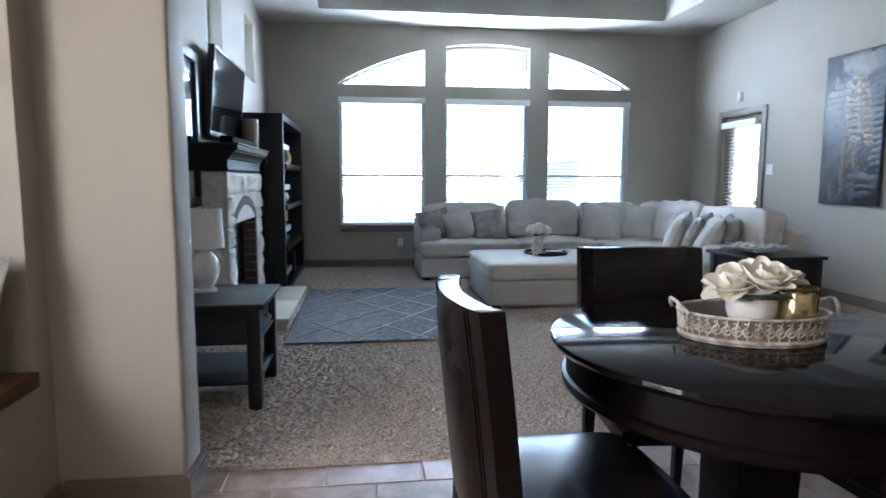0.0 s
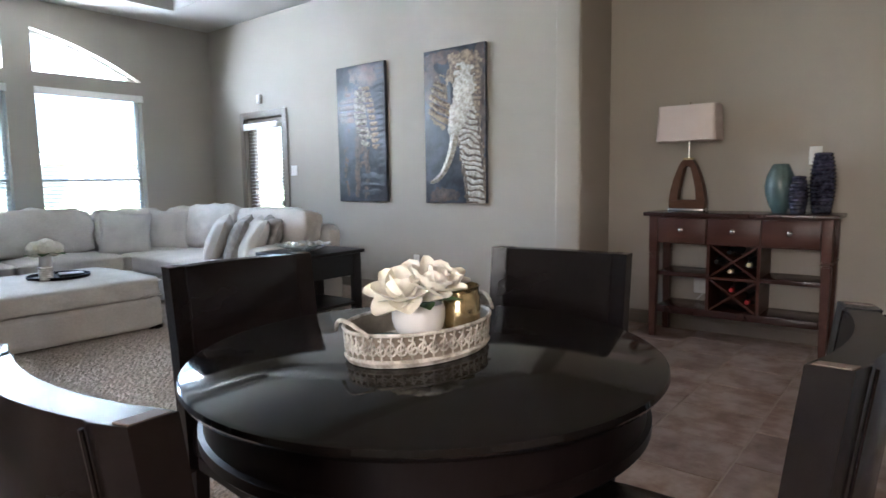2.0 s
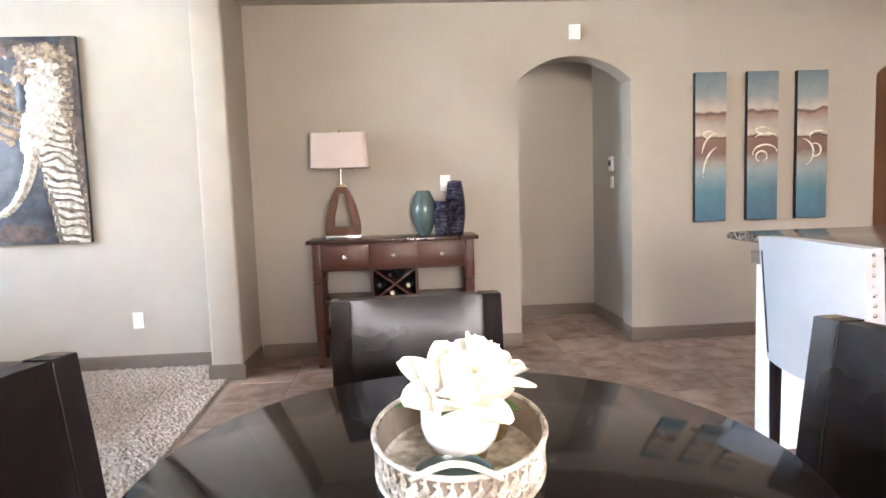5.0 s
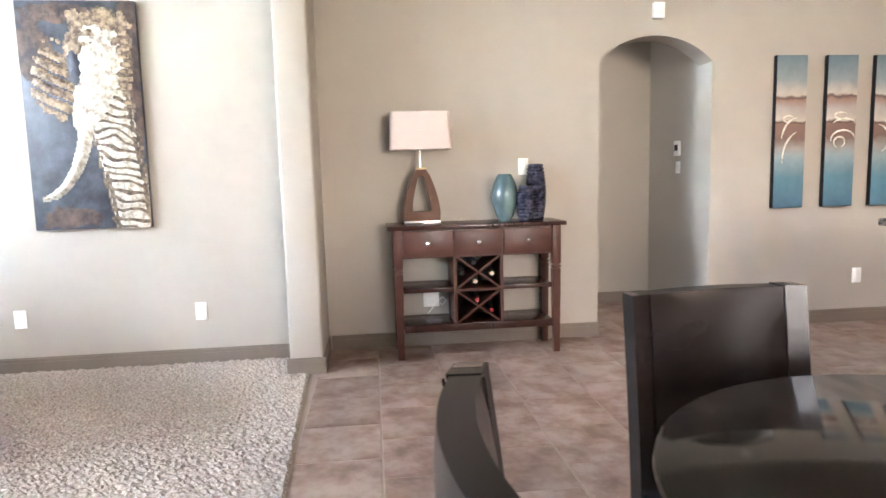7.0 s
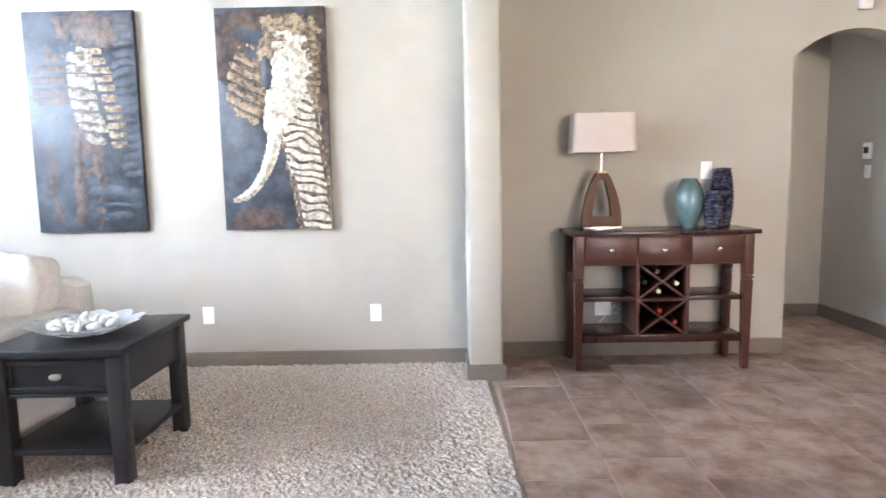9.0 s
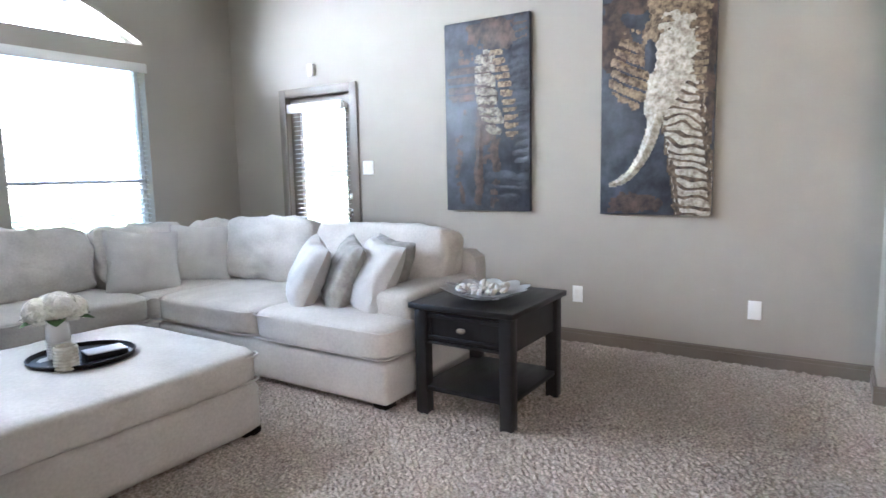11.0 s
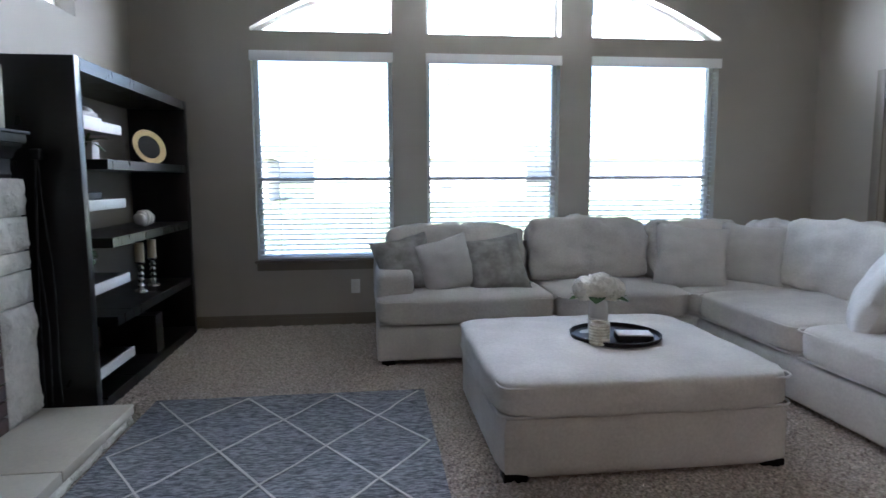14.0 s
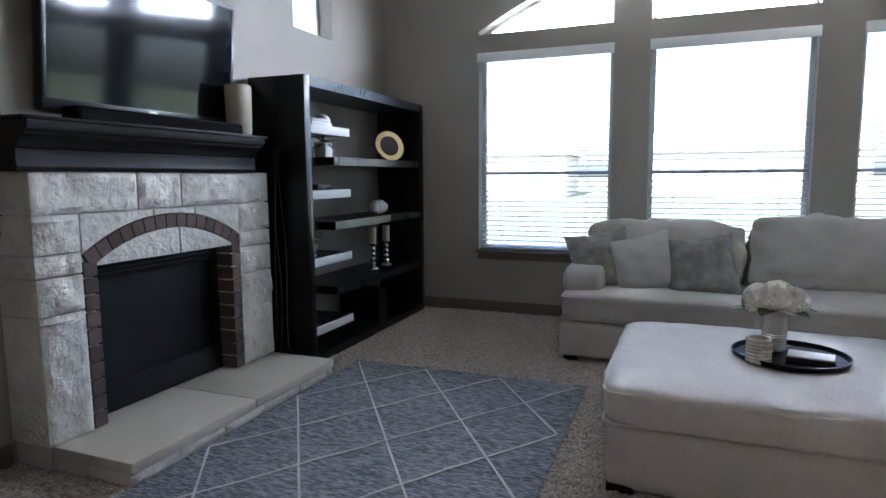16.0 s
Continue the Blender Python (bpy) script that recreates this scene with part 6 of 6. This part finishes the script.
for z0, z1 in ((ZB + 0.05, 0.453), (0.471, 0.69)):
    cy, cz = (R0 + R1) / 2, (z0 + z1) / 2
    ln = math.hypot(R1 - R0 - 0.04, z1 - z0)
    ang = math.degrees(math.atan2(z1 - z0, R1 - R0 - 0.04))
    for s, o in ((1, 0.0), (-1, 0.0015)):
        bm = B(-0.15, 0.15, -ln / 2 + 0.008, ln / 2 - 0.008, -0.007, 0.007)
        bmesh.ops.transform(bm, matrix=Matrix.Translation((FXs + 0.168 + o, cy, cz)) @ pose(0, 0, 0, s * ang, 0, 0), verts=bm.verts)
        wpart("lattice", bm, "cherry", rk)
for y, z, m_ in (((R0 + R1) / 2 + 0.03, 0.645, "black"), (R0 + 0.075, 0.565, "wax"), ((R0 + R1) / 2 + 0.02, 0.515, "wax"), (R1 - 0.06, 0.575, "black"),
                 ((R0 + R1) / 2 + 0.01, 0.385, "brickred"), (R0 + 0.08, 0.31, "brickred")):
    b = thing("wine_bottle", Matrix.Translation((FXs + 0.035, y, z)) @ pose(0, 0, 0, 0, 90, 0), "dark wine bottle lying in the rack", "bottle", "bottles in the wine rack")
    part("glass", lathe(bmesh.new(), [(0, 0.0), (0.013, 0.0), (0.014, 0.07), (0.020, 0.095), (0.036, 0.13), (0.037, 0.29), (0, 0.29)], 20), "plastic", b)
    part("capsule", lathe(bmesh.new(), [(0, -0.002), (0.0148, -0.002), (0.0155, 0.045), (0.0142, 0.045), (0.0142, 0.0), (0, 0.0)], 20), m_, b, "foil capsule")

# lamp on the sideboard
lm = thing("table_lamp", at(3.885, 2.475, SZ), "walnut cut-out lamp with an oblong linen shade", "lamp")
part("foot", B(-0.06, 0.06, -0.125, 0.125, 0, 0.022, bevel=0.004), "chrome", lm, "brushed metal foot")
outer = [(-0.125, 0.024), (-0.128, 0.07), (-0.118, 0.15), (-0.095, 0.24), (-0.06, 0.33), (-0.034, 0.37)]
inner = [(-0.064, 0.085), (-0.060, 0.15), (-0.044, 0.23), (-0.022, 0.315)]
bm = bmesh.new()
for s in (-1, 1):
    q = [(s * y, z) for y, z in outer]
    r_ = [(s * y, z) for y, z in inner]
    prism(bm, q[1:] + [(0, 0.37), (0, 0.328)] + r_[::-1], -0.032, 0.032, "x")
prism(bm, [(-0.125, 0.024), (0.125, 0.024), (0.128, 0.07), (0.064, 0.0845), (-0.064, 0.0845), (-0.128, 0.07)], -0.0318, 0.0318, "x")
part("body", bm, "walnut", lm)
part("collar", B(-0.028, 0.028, -0.032, 0.032, 0.335, 0.385, bevel=0.003), "gold", lm, "copper-toned collar")
part("stem", lathe(bmesh.new(), [(0, 0.385), (0.008, 0.385), (0.008, 0.50), (0, 0.50)], 12), "chrome", lm)
bm = bmesh.new()
lo, hi = 0.505, 0.752
ro = []
for z, sx, sy in ((lo, 0.112, 0.208), (hi, 0.100, 0.196), (hi, 0.097, 0.193), (lo, 0.109, 0.205)):
    ro.append([bm.verts.new((math.copysign(abs(math.cos(a)) ** 0.18, math.cos(a)) * sx, math.copysign(abs(math.sin(a)) ** 0.18, math.sin(a)) * sy, z)) for a in [math.tau * (k + 0.5) / 48 for k in range(48)]])
for k in range(4):
    p_, q_ = ro[k], ro[(k + 1) % 4]
    for j in range(48):
        bm.faces.new((p_[j], p_[(j + 1) % 48], q_[(j + 1) % 48], q_[j]))
part("shade", bm, "shade", lm, "oblong dusty-pink linen shade")
part("finial", lathe(bmesh.new(), [(0, 0.74), (0.005, 0.74), (0.005, 0.765), (0.009, 0.772), (0, 0.782)], 12), "chrome", lm)

solo("teal_vase", lathe(bmesh.new(), [(0, 0), (0.04, 0), (0.062, 0.04), (0.088, 0.12), (0.094, 0.18), (0.084, 0.245), (0.058, 0.305), (0.046, 0.325), (0.042, 0.325), (0.053, 0.30), (0.078, 0.24), (0.087, 0.18), (0.081, 0.12), (0.056, 0.05), (0.03, 0.012), (0, 0.012)], 40),
     "teal_glass", at(3.91, 1.885, SZ), "teal glass vase on the sideboard", "vase")


def ribbed(x, y, h, r, label):
    prof = [(0, 0), (r * 0.55, 0)]
    n = int(h / 0.024)
    for k in range(n):
        u = (k + 0.5) / n
        b_ = r * (0.58 + 0.42 * math.sin(math.pi * (0.12 + 0.80 * u)))
        prof += [(b_ * 0.90, h * k / n + 0.002), (b_ * 0.99, h * (k + 0.25) / n), (b_ * 1.02, h * (k + 0.5) / n), (b_ * 0.99, h * (k + 0.75) / n)]
    prof += [(r * 0.55, h), (r * 0.45, h), (r * 0.45, h - 0.05), (0, h - 0.05)]
    solo("ribbed_vase", lathe(bmesh.new(), prof, 36), "bluevase", at(x, y, SZ), label, "vase", "ribbed vases on the sideboard")


ribbed(3.96, 1.648, 0.392, 0.077, "tall navy ribbed ceramic vase")
ribbed(3.82, 1.762, 0.245, 0.058, "short navy ribbed ceramic vase")
solo("power_cord", tube(bmesh.new(), [(4.06, 2.40, 0.34), (4.045, 2.37, 0.33), (4.04, 2.33, 0.30), (4.045, 2.30, 0.335), (4.05, 2.33, 0.36), (4.045, 2.36, 0.33), (4.05, 2.42, 0.26), (4.055, 2.44, 0.24)], 0.003, 6), "white", I4, "white lamp cord looped at the outlet", "cord")

# triptych
for k, (y1, y0) in enumerate(((-0.224, -0.470), (-0.638, -0.884), (-1.036, -1.282))):
    p = thing("art_panel", at(DX, (y0 + y1) / 2, 0.925), "narrow teal and rust painted panel of three", "painting", "triptych on the dining wall")
    part("canvas", B(-0.040, -0.002, -0.123, 0.123, 0, 1.140, bevel=0.002), "black", p)
    part("painted_face", B(-0.0425, -0.0402, -0.1215, 0.1215, 0.002, 1.138), triptych_mat("triptych_%s" % "abc"[k], k * 3.3), p, "banded teal, cream and rust paint")
    # painted swirls: arcs of (across, up, radius, from, to, flattening)
    arcs = (((0.06, 0.42, 0.13, 95, 175, 1.3), (0.10, 0.27, 0.16, 110, 185, 1.4), (-0.02, 0.58, 0.04, 0, 300, 0.6)),
            ((0.0, 0.60, 0.055, 20, 330, 0.45), (0.03, 0.53, 0.10, 20, 160, 0.45), (0.02, 0.42, 0.10, 10, 190, 0.7), (-0.01, 0.40, 0.045, -60, 250, 0.9)),
            ((0.05, 0.55, 0.07, 60, 200, 0.5), (-0.10, 0.42, 0.11, -60, 80, 1.0), (0.02, 0.44, 0.05, -120, 120, 1.0)))[k]
    for cy_, cz_, rr, a0, a1, flat in arcs:
        pts, wd = [], []
        for q in range(19):
            a = radians(a0 + (a1 - a0) * q / 18)
            pts.append((-0.0428, max(-0.112, min(0.112, -(cy_ + rr * math.cos(a)))), cz_ + 0.09 + rr * flat * math.sin(a)))
            wd.append(0.0025 + 0.0055 * math.sin(math.pi * q / 18))
        part("scroll", tube(bmesh.new(), pts, wd, 6), "jar", p, "pale painted scroll")

# breakfast bar and stool
br = thing("breakfast_bar", at(1.5, -0.05), "white breakfast bar with a granite top", "counter")
wpart("granite_top", B(0.85, 2.285, -0.70, 0.460, 0.942, 0.978, bevel=0.010, seg=3), "granite", br, "speckled brown granite slab")
wpart("trim_band", B(0.93, 2.235, -0.64, 0.20, 0.885, 0.941, bevel=0.006), "trim", br, "taupe trim under the slab")
wpart("bar_wall", B(0.95, 2.215, -0.62, 0.18, 0.0, 0.884), "wall", br)
wpart("end_column", B(1.98, 2.222, 0.14, 0.345, 0.0, 0.884, bevel=0.004), "white", br)
wpart("column_cap", B(1.96, 2.242, 0.12, 0.365, 0.825, 0.8845, bevel=0.008), "trim", br)

st = thing("bar_stool", at(1.45, 0.66), "pale grey linen bar stool with nailhead trim", "stool")
X0, X1 = 1.155, 1.690


def stool_back(x0, x1, z0, z1, t):
    bm = bmesh.new()
    n, m = 14, 12
    A, Bk = [], []
    for i in range(n + 1):
        u = i / n
        x = x0 + (x1 - x0) * u
        bow = 0.05 * (2 * u - 1) ** 2
        A.append([bm.verts.new((x + 0.012 * (2 * u - 1) * (j / m), 0.66 - bow + 0.035 * (j / m), z0 + (z1 - z0) * (j / m) + 0.012 * math.sin(math.pi * u) * (j == m))) for j in range(m + 1)])
        Bk.append([bm.verts.new((v_.co.x, v_.co.y - t, v_.co.z)) for v_ in A[-1]])
    for i in range(n):
        for j in range(m):
            bm.faces.new((A[i][j], A[i + 1][j], A[i + 1][j + 1], A[i][j + 1]))
            bm.faces.new((Bk[i][j], Bk[i][j + 1], Bk[i + 1][j + 1], Bk[i + 1][j]))
        bm.faces.new((A[i][m], A[i + 1][m], Bk[i + 1][m], Bk[i][m]))
        bm.faces.new((A[i][0], Bk[i][0], Bk[i + 1][0], A[i + 1][0]))
    for i in (0, n):
        for j in range(m):
            bm.faces.new((A[i][j], A[i][j + 1], Bk[i][j + 1], Bk[i][j]))
    es = [e for e in bm.edges if len(e.link_faces) == 2 and e.calc_face_angle(0) > 0.9]
    bmesh.ops.bevel(bm, geom=es, offset=0.016, segments=3, profile=0.5, affect="EDGES")
    return bm


wpart("backrest", stool_back(X0, X1, 0.52, 1.0, 0.06), "stool", st)
wpart("seat", cushion(bmesh.new(), 1.425, 0.40, 0.62, 0.50, 0.44, 0.11, k=6, puff=0.006, wrinkle=0.001), "stool", st)
for k in range(15):
    z = 0.54 + 0.44 * k / 14
    bm = lathe(bmesh.new(), [(0, 0.007), (0.005, 0.005), (0.008, 0.0), (0, 0.0)], 8)
    f = (z - 0.52) / 0.48
    bmesh.ops.transform(bm, matrix=Matrix.Translation((X0 - 0.012 * f + 0.001, 0.582 + 0.035 * f, z)) @ pose(0, 0, 0, 0, -90, 0), verts=bm.verts)
    wpart("nailhead", bm, "chrome", st)
wpart("seam", tube(bmesh.new(), [(X1 - 0.035, 0.626 + 0.035 * (z - 0.52) / 0.48, z) for z in [0.55 + 0.40 * k / 8 for k in range(9)]], 0.003, 6), "greywood", st, "dark stitched seam")
for x in (1.20, 1.65):
    for y in (0.24, 0.60):
        bm = bmesh.new()
        tube(bm, [(x, y, 0.0), (x, y, 0.57)], [0.017, 0.024], 8)
        wpart("leg", bm, "espresso", st)
wpart("footrest", tube(bmesh.new(), [(1.20, 0.24, 0.22), (1.65, 0.24, 0.22)], 0.012, 8), "espresso", st)

# window seat in the nook
ws = thing("bench", at(-2.1, 1.5), "built-in window seat with a dark wooden top", "bench")
wpart("box", B(KW, NX, 0.442, 2.638, 0.0, 0.495), "wall", ws)
wpart("seat_top", B(KW, -1.748, 0.442, 2.637, 0.496, 0.548, bevel=0.006), "walnut", ws, "dark wooden seat board")
solo("seat_pillow", pillow(bmesh.new(), 0.42, 0.15, I4, 21.0), "pillow_grey", pose(-1.99, 2.54, 0.752, 78, 4, -10), "grey throw pillow leaning on the window seat", "pillow")

# recessed lamps out of view in kitchen and hall ceilings, added as fill
for x, y, e in ((-1.3, -0.9, 2.6), (0.3, -1.9, 2.4), (2.4, -2.6, 0.8), (4.8, 1.5, 0.35)):
    rl = thing("recessed_light", at(x, y, DCEIL), "warm recessed ceiling light added out of view as fill, lit", "ceiling light", "recessed lights")
    part("trim_ring", lathe(bmesh.new(), [(0.062, -0.001), (0.085, -0.001), (0.085, -0.006), (0.062, -0.010), (0.062, -0.001)], 28), "white", rl)
    lamp("ceiling_fill", "AREA", look((x, y, DCEIL - 0.012), (x, y, 0)), e, (1.0, 0.70, 0.48) if e > 1.5 else (1.0, 0.94, 0.86), size=0.12)

# ---- floor tiles ----
P = 0.388
me = finish(B(-P / 2 + 0.0035, P / 2 - 0.0035, -P / 2 + 0.0035, P / 2 - 0.0035, -0.010, 0.0, bevel=0.003, seg=1), "tile", False)
me.materials.append(M["tile"])
rest = bmesh.new()
j = 0
y = 3.19 - P / 2 + 0.01
while y > SY + P / 2:
    x = -2.2 + (P / 2 if j % 2 else 0)
    while x < 5.5:
        if x > 4.6 and y > 2.4:
            break
        near = y > -1.7 and -1.6 < x < 5.3
        if near:
            o = new("tile", me)
            o.parent = floor
            o.location = (x, y, -0.0015 + 0.0015 * random.random())
            o.rotation_euler = (0, 0, radians(90) * random.randrange(4))
        else:
            box(rest, x - P / 2 + 0.0035, x + P / 2 - 0.0035, y - P / 2 + 0.0035, y + P / 2 - 0.0035, -0.010, -0.001)
        x += P
    y -= P
    j += 1
tagged(part("far_tiles", rest, "tile", floor), kind="stuff")
